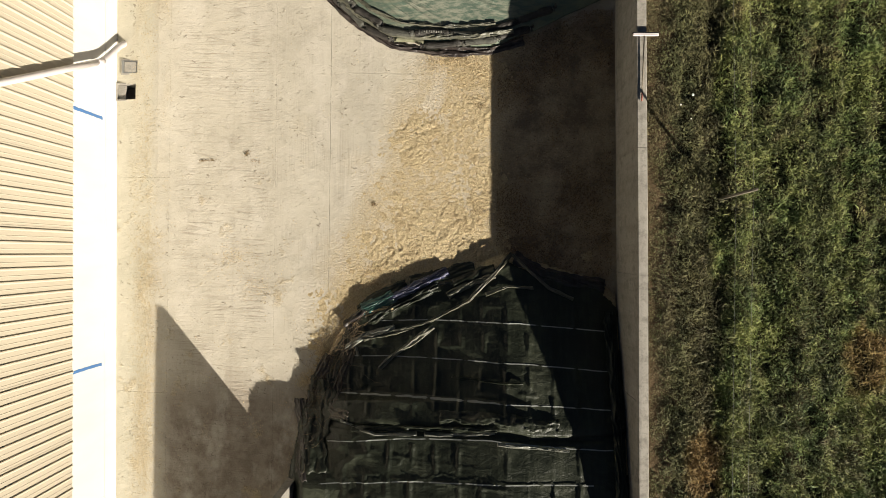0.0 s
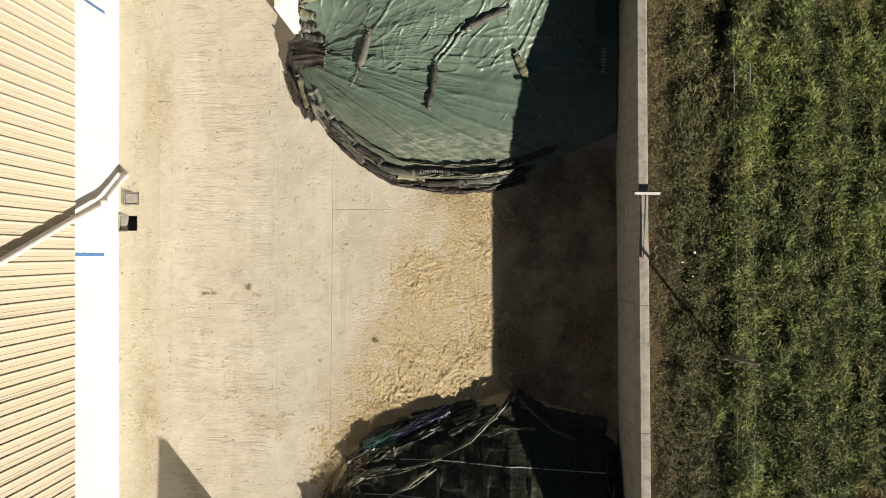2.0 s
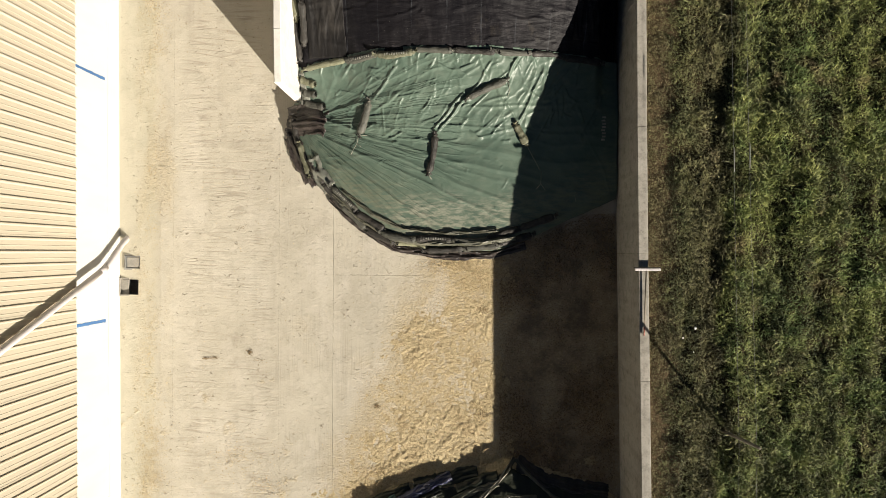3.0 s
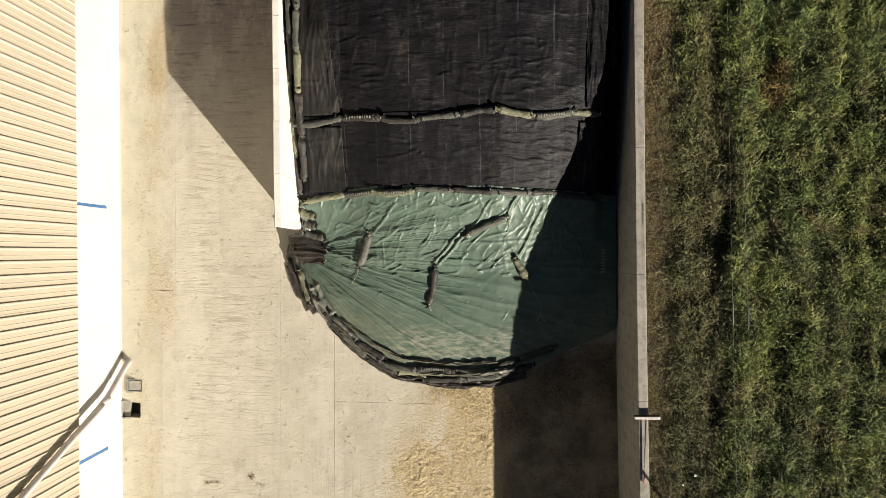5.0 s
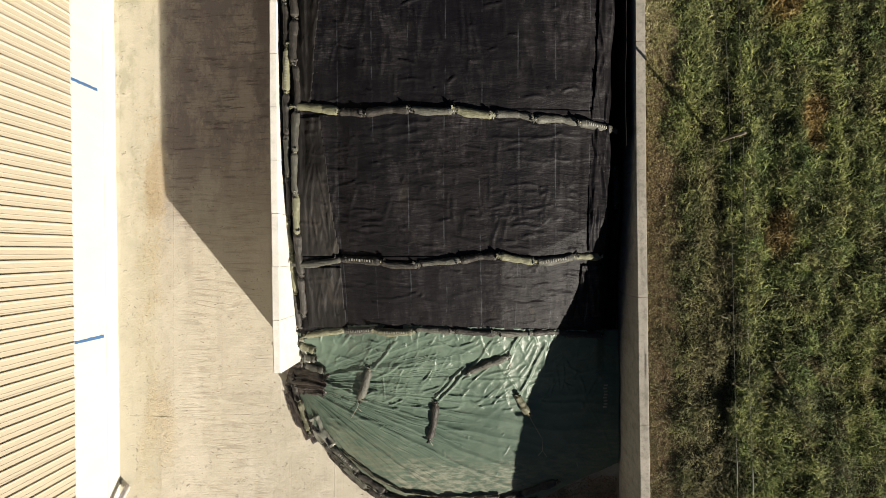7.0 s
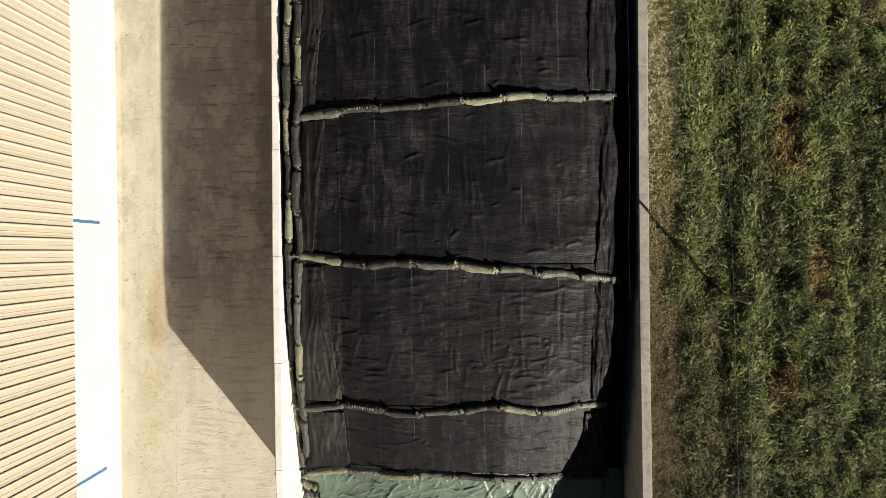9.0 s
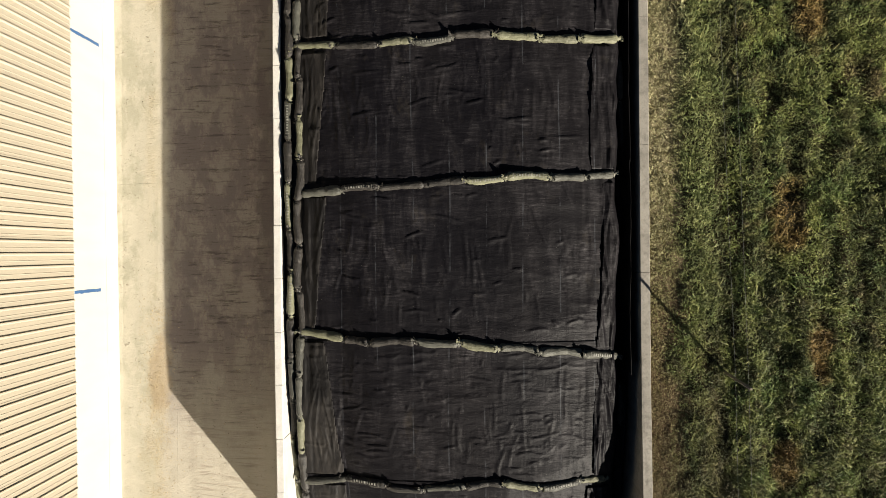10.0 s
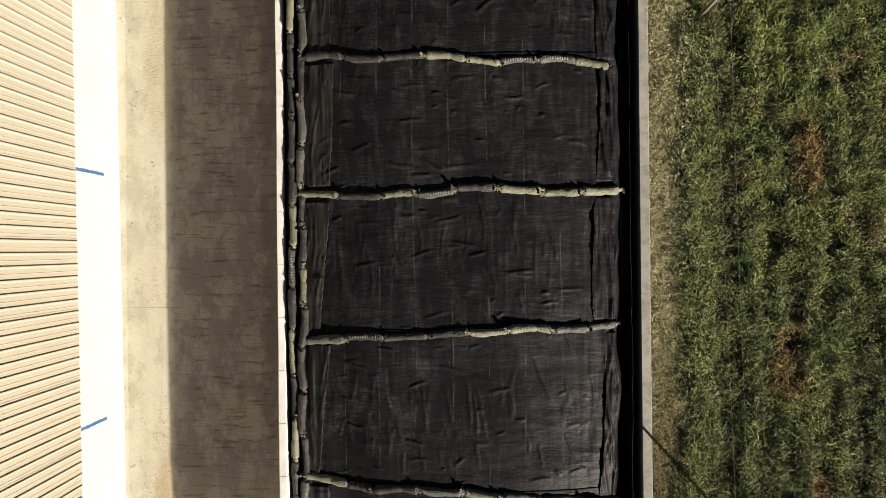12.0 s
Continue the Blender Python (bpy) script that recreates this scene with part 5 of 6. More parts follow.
def build_sack(tint, marked, shape):
    bend = (0.0, 0.03, -0.035, 0.06, -0.055, 0.015)[shape]
    sack = tagged(new("sandbag"), SACK_LABEL[tint] + (", printed" if marked else ""), "sandbag", "silage sandbags")
    verts, faces, pts, rad = sack_verts(11 + shape, bend=bend)
    link_mesh("body", verts, faces, SACK_MAT[tint], sack)
    for i in ((1, 23) if shape % 2 else (23,)):
        v, f = tube_mesh([(pts[i][0] - 0.008, pts[i][1], pts[i][2] - 0.005), (pts[i][0] + 0.008, pts[i][1], pts[i][2] - 0.005)], rad[i] * 1.1 + 0.004, 10)
        link_mesh("tie", v, f, STRING, sack, "pale twine tie")
    for end, s in ((0, -1), (24, 1)):
        # the frayed mouth of the sack, flared past its tie
        rs, v, f, segs = random.Random(shape * 31 + end), [], [], 14
        up, swing = rs.uniform(0.03, 0.09), rs.uniform(-0.06, 0.06)
        for k, (reach, wide) in enumerate(((-0.02, 0.034), (0.015, 0.040), (0.045, 0.060), (0.065, 0.066))):
            for j in range(segs):
                a = 2 * math.pi * j / segs
                g = wide * (1 + (0.22 if j % 2 else -0.22) * min(1, k / 2)) * rs.uniform(0.75, 1.2)
                v.append((pts[end][0] + s * (reach * rs.uniform(0.75, 1.2)), pts[end][1] + math.cos(a) * g + swing * k / 3, max(0.0, pts[end][2] + math.sin(a) * g * 0.8 + up * k / 3)))
        f = [(k * segs + j, k * segs + (j + 1) % segs, (k + 1) * segs + (j + 1) % segs, (k + 1) * segs + j) for k in range(3) for j in range(segs)]
        f.append(tuple(range(segs)))
        link_mesh("mouth", v, f, SACK_MAT[tint], sack, "frayed gathered mouth", smooth=False)
    if marked:
        # worn print: a row of upright bars between two end rules
        grid = np.array(verts).reshape(25, 14, 3)
        ring_x = grid[:, :, 0].mean(1)

        def on_top(x, y):
            heights = []
            for ring in grid:
                upper = ring[0:8][::-1]
                heights.append(np.interp(y, upper[:, 1], upper[:, 2]))
            return float(np.interp(x, ring_x, heights)) + 0.005

        bars = [(-0.31, 0.008, -0.075, 0.075), (0.31, 0.008, -0.075, 0.075)] + [(-0.24 + k * 0.06, (0.018, 0.036, 0.026)[k % 3], (-0.042, -0.030)[k % 2], (0.042, 0.042, 0.030, 0.042, 0.026)[k % 5]) for k in range(9)]
        for x, wide, lo, hi in bars:
            v, f = [], []
            for y in np.linspace(lo, hi, 5):
                y = y + bend * (1 - 4 * x * x)
                for xx in (x - wide / 2, x + wide / 2):
                    z = on_top(xx, y)
                    v += [(xx, y, z), (xx, y, z - 0.012)]
            for i in range(4):
                a = i * 4
                f += [(a, a + 2, a + 6, a + 4), (a, a + 4, a + 5, a + 1), (a + 2, a + 3, a + 7, a + 6)]
            f += [(0, 1, 3, 2), (16, 18, 19, 17)]
            link_mesh("print_bar", v, f, MARK, sack, "worn white print", smooth=False)
    return sack


def lay_sack(p, q, height, code="D", shape=0, extra=0.05, lift=-0.02):
    """A sack from p to q (plan), on the surface given by height(x, y)."""
    tint, marked = code[0].upper(), len(code) > 1
    zp, zq = float(height(*p)), float(height(*q))
    a, b = Vector((*p, zp)), Vector((*q, zq))
    d = b - a
    z_mid = max(float(height((p[0] + q[0]) / 2, (p[1] + q[1]) / 2)), (zp + zq) / 2)
    js = random.Random(int(p[0] * 131 + p[1] * 717))
    m = pose((p[0] + q[0]) / 2 + js.uniform(-0.02, 0.02), (p[1] + q[1]) / 2 + js.uniform(-0.03, 0.03), z_mid + lift + js.uniform(0, 0.015), 0, -math.degrees(math.atan2(d.z, math.hypot(d.x, d.y))), math.degrees(math.atan2(d.y, d.x)) + js.uniform(-3.5, 3.5))
    key = (tint, marked, shape)
    if key in SACKS:
        ob = copy_thing(SACKS[key], m)
    else:
        ob = SACKS[key] = build_sack(*key)
        ob.matrix_basis = m
    fat = js.uniform(0.68, 0.92)
    ob.scale = ((d.length + extra + js.uniform(-0.02, 0.08)), fat, fat * js.uniform(0.9, 1.05))
    return ob


ROW_A = ((-4.48, 10.70), (-3.35, 10.89), (-2.43, 10.97), (-1.43, 10.97), (-0.40, 10.96), (0.65, 10.93), (1.60, 10.90), (2.51, 10.82), (3.44, 10.78))
ROW_B = ((-4.50, 12.69), (-3.28, 12.81), (-2.20, 12.76), (-1.27, 12.72), (-0.21, 12.81), (0.70, 12.88), (1.61, 12.77), (2.62, 12.86), (3.25, 12.87))
ROW_C = ((-4.34, 16.63), (-3.17, 16.50), (-2.56, 16.40), (-1.43, 16.49), (-0.36, 16.44), (0.59, 16.31), (1.57, 16.21), (2.64, 16.13), (3.52, 16.05))
ROW_D = ((-4.20, 20.10), (-3.20, 20.15), (-2.27, 20.21), (-1.19, 20.27), (-0.18, 20.35), (0.79, 20.39), (1.83, 20.41), (2.68, 20.40), (3.39, 20.45))
ROW_E = ((-4.36, 23.77), (-3.32, 23.67), (-2.23, 23.63), (-1.41, 23.70), (-0.48, 23.78), (0.54, 23.79), (1.61, 23.68), (2.56, 23.68), (3.44, 23.75))
ROW_F = ((-4.17, 27.16), (-3.17, 27.10), (-2.20, 27.02), (-1.17, 27.01), (-0.18, 26.91), (0.63, 26.82), (1.51, 26.81), (2.43, 26.81), (3.23, 26.68))
CODES = (("O", "G+", "O+", "G", "D", "G", "D", "D"), ("G", "D+", "D", "G", "D", "O", "G+", "O"), ("O", "D", "D", "G", "O", "G", "G", "G+"),
         ("G", "D+", "D", "D", "O+", "O+", "G", "G"), ("O", "D", "O", "G+", "D", "O", "O", "O"), ("D", "D", "D", "O", "O", "G+", "G+", "O"))
rng = random.Random(3)
for row, codes in zip((ROW_A, ROW_B, ROW_C, ROW_D, ROW_E, ROW_F), CODES):
    for p, q, c in zip(row, row[1:], codes):
        lay_sack(p, q, clamp_top, c, rng.randrange(6))
# two lines of sacks along the panel wall
for base, x_at, seed in ((10.95, lambda y: np.interp(y, (10, 12.7, 14, 17, 30), (-4.70, -4.68, -4.66, -4.58, -4.55)), 8), (11.35, lambda y: np.interp(y, (10, 12.7, 14, 17, 30), (-4.46, -4.44, -4.42, -4.33, -4.30)), 9)):
    rs = random.Random(seed)
    y = base
    while y < 33:
        step = rs.uniform(0.98, 1.16)
        p, q = (float(x_at(y)) + rs.uniform(-0.03, 0.03), y), (float(x_at(y + step)) + rs.uniform(-0.03, 0.03), y + step)
        lay_sack(p, q, clamp_top, rs.choice(("D", "D", "G", "O", "G", "G+", "D", "O+") if y > 15 else ("D", "G", "G", "O+", "D", "D+", "O", "D")), rs.randrange(6), 0.04, 0.03 if seed == 8 else 0.0)
        y += step
# a few sacks low along the retaining wall
for p, q, c in (((3.66, 23.4), (3.70, 22.4), "G"), ((3.70, 22.38), (3.75, 21.3), "D"), ((3.74, 15.2), (3.76, 14.2), "D"), ((3.72, 27.3), (3.74, 26.3), "D")):
    lay_sack(p, q, clamp_top, c, 1)
# sacks on the green tarpaulin and round its foot
for p, q, c, s in (((-2.68, 9.83), (-3.04, 8.94), "G", 1), ((-0.91, 8.93), (-1.12, 7.89), "D", 3), ((-0.02, 9.86), (1.01, 10.24), "G", 1), ((1.27, 9.15), (1.55, 8.66), "O", 0)):
    lay_sack(p, q, clamp_top, c, s, 0.0)
FOOT = ((-4.05, 7.62), (-3.55, 7.0), (-2.90, 6.42), (-2.05, 5.98), (-1.15, 5.82), (-0.15, 5.82), (0.85, 5.90), (1.75, 6.20))
FOOT_UP = ((-3.80, 7.52), (-3.12, 6.80), (-2.35, 6.30), (-1.45, 6.08), (-0.45, 6.05), (0.55, 6.10), (1.45, 6.36), (2.35, 6.70))
for line, codes in ((FOOT, ("D", "G", "D", "O", "D", "G", "D")), (FOOT_UP, ("G+", "D", "G", "D+", "G", "D", "D"))):
    for i, (p, q) in enumerate(zip(line, line[1:])):
        lay_sack(p, q, clamp_top, codes[i], (i * 5) % 6, 0.06)
for p, q, c in (((-4.95, 9.55), (-4.85, 8.75), "D"), ((-4.80, 8.80), (-4.50, 7.95), "O"), ((-4.55, 9.9), (-4.0, 9.75), "G"), ((-4.62, 10.45), (-4.25, 10.3), "O"), ((-4.60, 10.15), (-4.22, 10.05), "G")):
    lay_sack(p, q, clamp_top, c, 2, 0.02)

# ---- loose film, folds and tapes ----
def pleated(name, line, width, mat, height, pleats=5, amp=0.05, seed=0, grain=1.8, along=0.05, lift=0.02, label="", category="plastic film", taper=0.0, parent=None, frayed=0.5):
    """A gathered strip of film along a line of plan points, draped on height(x, y), pleats running along it."""
    pts = [Vector(p) for p in line]
    lens = np.cumsum([0] + [(b - a).length for a, b in zip(pts, pts[1:])])
    n = max(6, int(lens[-1] / along))
    cols = max(8, pleats * 6)
    verts, rise = [], []
    for i in range(n + 1):
        s = lens[-1] * i / n
        k = min(len(pts) - 2, int(np.searchsorted(lens, s, side="right") - 1))
        f = (s - lens[k]) / max(1e-6, lens[k + 1] - lens[k])
        c = pts[k].lerp(pts[k + 1], f)
        d = (pts[min(k + 2, len(pts) - 1)] - pts[max(k - 0, 0)]).normalized()
        side = Vector((-d.y, d.x))
        w = width * (1 - taper * abs(2 * i / n - 1)) * (1 + 0.25 * noise.noise(Vector((s * 1.3, seed, 0))))
        c = c + side * 0.12 * width * noise.noise(Vector((s * 0.9, seed + 40, 0)))
        for j in range(cols + 1):
            v = j / cols
            p = c + side * (w * (v - 0.5))
            wob = noise.noise(Vector((s * 1.1, v * 1.5, seed + 9)))
            n1 = noise.noise(Vector((s * grain + 0.6 * wob, (v + 0.25 * wob) * pleats * 1.2, seed * 1.7)))
            n2 = noise.noise(Vector((s * grain * 2.7, (v + 0.2 * wob) * pleats * 2.6, seed * 1.7 + 5)))
            fold = max(0.0, 1 - 2.4 * abs(n1)) * 1.1 + 0.45 * max(0.0, 1 - 2.4 * abs(n2))
            rag = 0.5 * noise.noise(Vector((s * grain * 1.2, v * 2.0, seed + 3)))
            env = math.sin(math.pi * min(max(v, 0.02), 0.98)) ** 0.5
            torn = noise.noise(Vector((s * 4.0, 3.0 if v < 0.5 else 8.0, seed))) + 0.5 * noise.noise(Vector((s * 13.0, 3.0 if v < 0.5 else 8.0, seed)))
            q = p + side * (0.6 * amp * wob + (v - 0.5) * width * 0.7 * frayed * torn) + d * (0.12 * width * noise.noise(Vector((v * 6, seed + 70, i / n))) if i in (0, n) else 0.0)
            verts.append((q.x, q.y))
            rise.append(lift + amp * env * (fold + rag))
    plan = np.array(verts)
    verts = np.column_stack([plan, height(plan[:, 0], plan[:, 1]) + np.array(rise)]).tolist()
    faces = [(i * (cols + 1) + j, (i + 1) * (cols + 1) + j, (i + 1) * (cols + 1) + j + 1, i * (cols + 1) + j + 1) for i in range(n) for j in range(cols)]
    ob = link_mesh(name, verts, faces, mat, parent, label)
    solid = ob.modifiers.new("thickness", "SOLIDIFY")
    solid.thickness = 0.006
    if not parent:
        tagged(ob, label, category)
    return ob


def floor_or_clamp(x, y):
    return np.maximum(floor_z(x), clamp_top(x, y))


# the gathered corner where tarpaulin and cover meet the panel wall
pleated("gathered_film", [(-5.22, 9.42), (-4.6, 9.46), (-3.98, 9.30)], 0.78, CRUMPLE, floor_or_clamp, 5, 0.13, 1, 0.45, label="brown-black plastic film gathered in thick folds at the wall's end")
pleated("gathered_film", [(-5.08, 9.05), (-4.85, 8.45), (-4.45, 7.75)], 0.50, CRUMPLE, floor_or_clamp, 3, 0.12, 2, 0.7, label="brown-black plastic film bunched round the tarpaulin's corner")
pleated("gathered_film", [(-5.02, 8.75), (-4.8, 8.15), (-4.40, 7.58)], 0.20, CRUMPLE, floor_z, 2, 0.07, 3, label="brown-black plastic film edge lying on the concrete")
pleated("film_flap", [(-4.42, 8.35), (-4.28, 7.95), (-3.95, 7.48)], 0.46, CLEAR, floor_or_clamp, 2, 0.09, 4, label="grey-green translucent film flap sticking out at the foot")
pleated("film_flap", [(-4.72, 10.62), (-4.6, 10.2), (-4.55, 9.85)], 0.30, CLEAR, clamp_top, 3, 0.08, 5, label="shiny grey film fold beside the panel wall")
# black film under the foot of the tarpaulin
pleated("film_edge", [(-3.95, 7.25), (-3.1, 6.42), (-2.1, 5.84), (-0.9, 5.60), (0.6, 5.62), (1.6, 5.92)], 0.20, CRUMPLE, floor_or_clamp, 2, 0.06, 6, lift=0.012, label="ragged black film edge round the clamp's foot")
pleated("film_edge", [(-3.85, 7.30), (-3.05, 6.62), (-2.2, 6.12), (-1.2, 5.95), (0.2, 5.96), (1.3, 6.12)], 0.14, OLIVEFILM, floor_or_clamp, 2, 0.06, 16, 2.6, lift=0.10, label="pale crumpled film caught between the sandbags at the foot")
pleated("film_edge", [(-3.55, 7.45), (-2.7, 6.78), (-1.8, 6.36), (-0.6, 6.24), (0.8, 6.32)], 0.10, OLIVEFILM, floor_or_clamp, 2, 0.05, 17, 2.6, lift=0.03, label="pale crumpled film edge above the sandbags at the foot")
# long ruffled laps of cover beside the retaining wall
for i, (y0, y1, x0, x1) in enumerate(((11.3, 12.7, 2.75, 3.42), (13.0, 16.15, 2.95, 3.62), (16.25, 20.3, 3.0, 3.70), (20.6, 23.6, 2.8, 3.74), (23.95, 26.75, 2.95, 3.66), (26.9, 30.8, 2.9, 3.66))):
    xs, ys = np.arange(x0 - 0.2, x1 + 0.2, 0.022), np.arange(y0, y1, 0.04)
    gx, gy = np.meshgrid(xs, ys, indexing="ij")
    inner = x0 + 0.12 * rough2(gy, gy * 0, 0.5, 120 + i, 2) + 0.10 * (gy - y0) / (y1 - y0)
    outer = x1 + 0.09 * rough2(gy, gy * 0, 1.1, 130 + i, 3)
    pulls = crease_set(140 + i, 30, x0, x1, y0, y1, 96, 9, (0.6, 2.6), (0.03, 0.06), (0.02, 0.065))
    z = clamp_top(gx, gy) + 0.025 + 0.03 * rough2(gx * 5.0, gy * 0.45, 1.0, 150 + i, 2) + creases(gx, gy, pulls)
    z = z + creases(gx, gy, crease_set(170 + i, 8, x0, x1, y0 - 1.0, y1 - 1.5, 93, 4, (2.2, 4.0), (0.04, 0.07), (0.03, 0.075)))
    tagged(thick_sheet("cover_lap", xs, ys, z, COVER, (gx > inner) & (gx < outer), 0.04), "ruffled lap of black cover running along the clamp", "silage cover")

# the free edge of the cover, turned up against the retaining wall
def turned_edge(y0, y1, seed):
    ys, steps, verts = np.arange(y0, y1, 0.05), 7, []
    for k in range(steps):
        v = k / (steps - 1)
        x = 3.70 + 0.17 * v + 0.035 * rough2(ys * 1.1, ys * 0 + v * 1.5, 1.0, seed, 3)
        base = clamp_top(np.full_like(ys, 3.70), ys) - 0.02
        top = 2.87 + 0.06 * rough2(ys, ys * 0, 1.4, seed + 1, 3)
        z = base + (top - base) * v ** 1.2
        if k == steps - 1:
            x, z = x - 0.05, z - 0.04
        verts.append(np.stack([np.minimum(x, wall_x(ys) - 0.03), ys, z], 1))
    n = len(ys)
    i, j = np.meshgrid(np.arange(steps - 1), np.arange(n - 1), indexing="ij")
    a = (i * n + j).ravel()
    ob = fast_mesh("cover_edge", np.concatenate(verts), np.stack([a, a + n, a + n + 1, a + 1], 1), DUSTY)
    ob.modifiers.new("thickness", "SOLIDIFY").thickness = 0.012
    return tagged(ob, "crumpled edge of black cover turned up against the retaining wall", "silage cover")


turned_edge(15.6, 20.9, 160)
turned_edge(20.8, 31.0, 164)
# dusty laps of cover beside the sacks, each with a straight free hem
for i, (y0, y1, near_x, far_x) in enumerate(((10.98, 12.66, -3.28, -3.34), (12.92, 16.42, -3.32, -3.72), (16.72, 20.0, -3.95, -3.60), (20.34, 23.58, -3.85, -3.55), (23.92, 27.0, -3.55, -3.42), (27.25, 30.8, -3.5, -3.6))):
    xs, ys = np.arange(-4.36, -3.15, 0.025), np.arange(y0, y1, 0.04)
    gx, gy = np.meshgrid(xs, ys, indexing="ij")
    hem = np.interp(gy, (y0, y1), (near_x, far_x)) + 0.02 * rough2(gy, gy * 0, 1.2, 80 + i, 2)
    pulls = crease_set(90 + i, 16, -4.2, -3.5, y0, y1, 88, 7, (0.5, 2.4), (0.02, 0.045), (0.012, 0.04))
    z = clamp_top(gx, gy) + cover_detail(gx, gy) + 0.05 + creases(gx, gy, pulls) + 0.015 * rough2(gx * 6.0, gy * 0.5, 1.0, 66 + i, 2)
    tagged(thick_sheet("cover_lap", xs, ys, z, DUSTY, gx < hem, 0.035), "dusty flat lap of black cover beside the sandbags", "silage cover")

# tapes across the near heap's cover
TAPES = (((-2.65, -1.95), (-0.92, -1.86), (1.52, -1.90), (3.88, -2.10)), ((-3.41, -2.95), (-1.98, -2.89), (0.16, -2.89), (1.65, -2.93), (3.89, -3.13)), ((-3.77, -3.97), (-1.94, -3.93), (0.32, -3.92), (2.30, -3.97), (3.99, -4.08)),
         ((-3.70, -5.21), (-1.75, -4.96), (0.77, -4.85), (2.71, -5.00), (3.95, -5.06)), ((-3.86, -6.27), (-1.42, -6.01), (0.48, -5.93), (2.06, -5.87), (3.41, -5.89)))


def heap_cover_top(x, y):
    return heap_top(x, y) + heap_detail(x, y) + 0.03


def tape(line, width=0.030):
    """A narrow white tape of uneven width, lying on the heap's cover."""
    pts = [Vector(p) for p in line]
    v, f, rs = [], [], random.Random(int(line[0][1] * 100))
    for a, b in zip(pts, pts[1:]):
        n = max(2, int((b - a).length / 0.05))
        for i in range(n):
            w = width * (rs.uniform(0.8, 1.0) if ((a.x + (b.x - a.x) * i / n) * 1.02) % 1.0 > 0.13 else 0.04)
            c = a.lerp(b, i / n)
            y = c.y + 0.012 * noise.noise(Vector((c.x * 3.0, line[0][1], 0)))
            v += [(c.x, y - w / 2, 0.002), (c.x, y - w / 2, 0.012), (c.x, y + w / 2, 0.012), (c.x, y + w / 2, 0.002)]
    for i in range(len(v) // 4 - 1):
        for k in range(3):
            f.append((4 * i + k, 4 * i + 4 + k, 4 * i + 5 + k, 4 * i + 1 + k))
    v = np.array(v)
    v[:, 2] += heap_cover_top(v[:, 0], v[:, 1])
    return tagged(link_mesh("white_tape", v, f, TAPE, smooth=False), "narrow worn white tape across the dark cover", "tape", "tapes on the heap")


for line in TAPES:
    tape(line)
pleated("film_roll", [(1.32, 0.0), (0.92, -0.47), (0.15, -1.33), (-0.92, -1.90), (-1.85, -2.22), (-2.79, -2.48)], 0.10, OLIVEFILM, heap_cover_top, 2, 0.08, 31, label="twisted pale film roll across the heap's cover")
pleated("film_roll", [(0.85, -0.42), (0.3, -0.62), (-0.3, -0.85)], 0.24, NET, heap_cover_top, 2, 0.06, 32, label="dark film fold at the heap's front edge")
pleated("torn_film", [(-2.85, -1.62), (-2.35, -1.42), (-1.95, -1.25)], 0.36, TEAL, heap_cover_top, 4, 0.09, 33, label="torn teal film crumpled on the heap's edge")
pleated("torn_film", [(-2.1, -1.32), (-1.3, -0.95), (-0.45, -0.52)], 0.26, VIOLET, heap_cover_top, 4, 0.09, 34, label="torn blue-grey film crumpled on the heap's edge")
pleated("torn_film", [(-2.6, -1.95), (-1.7, -1.45), (-0.7, -0.95)], 0.24, NET, heap_cover_top, 3, 0.10, 35, label="dark torn film strip on the heap's edge")
pleated("torn_film", [(-3.3, -2.75), (-2.7, -2.35), (-1.9, -2.1)], 0.18, CLEAR, heap_cover_top, 2, 0.07, 36, label="pale torn film strip on the heap")
pleated("cover_fold", [(-3.0, -4.78), (-2.0, -4.72), (-0.6, -4.66), (0.9, -4.58)], 0.16, NET, heap_cover_top, 2, 0.09, 37, label="raised fold where two covers overlap", category="silage cover")
pleated("cover_fold", [(-3.3, -4.60), (-2.3, -4.88), (-1.2, -4.80)], 0.09, CLEAR, heap_cover_top, 1, 0.07, 38, label="pale film edge along the overlap")
pleated("cover_fold", [(-1.0, -4.82), (0.2, -4.76), (0.85, -4.66)], 0.07, CLEAR, heap_cover_top, 1, 0.06, 39, label="pale film edge along the overlap")
pleated("cover_fold", [(0.9, -4.92), (1.9, -4.98), (2.75, -5.06)], 0.08, CLEAR, heap_cover_top, 1, 0.06, 40, label="pale film edge along the overlap")
pleated("cover_fold", [(-0.6, -4.34), (0.8, -4.32), (2.5, -4.46)], 0.34, NET, heap_cover_top, 2, 0.10, 41, label="loose dark fold of cover above the overlap", category="silage cover")
pleated("torn_film", [(-4.55, -4.2), (-4.35, -5.1), (-4.45, -6.2)], 0.5, CRUMPLE, heap_z, 4, 0.08, 42, label="black torn film heaped along the heap's side")
pleated("torn_film", [(-3.75, -2.95), (-4.1, -3.6), (-4.35, -4.4)], 0.34, CRUMPLE, heap_z, 3, 0.06, 43, label="black torn film heaped along the heap's side")
pleated("torn_film", [(1.4, -0.1), (2.2, -0.55), (3.1, -0.75), (3.9, -0.9)], 0.36, CRUMPLE, heap_z, 4, 0.06, 44, label="black torn film at the heap's front, in shade")
pleated("torn_film", [(-3.32, -2.15), (-3.05, -1.9), (-2.75, -1.65)], 0.34, CRUMPLE, heap_z, 3, 0.11, 45, label="black film standing up at the heap's corner")
pleated("torn_film", [(-2.95, -2.15), (-3.4, -2.95), (-3.8, -3.9)], 0.6, NET, heap_z, 4, 0.05, 60, lift=0.02, label="dark film thrown back over the heap's flank")
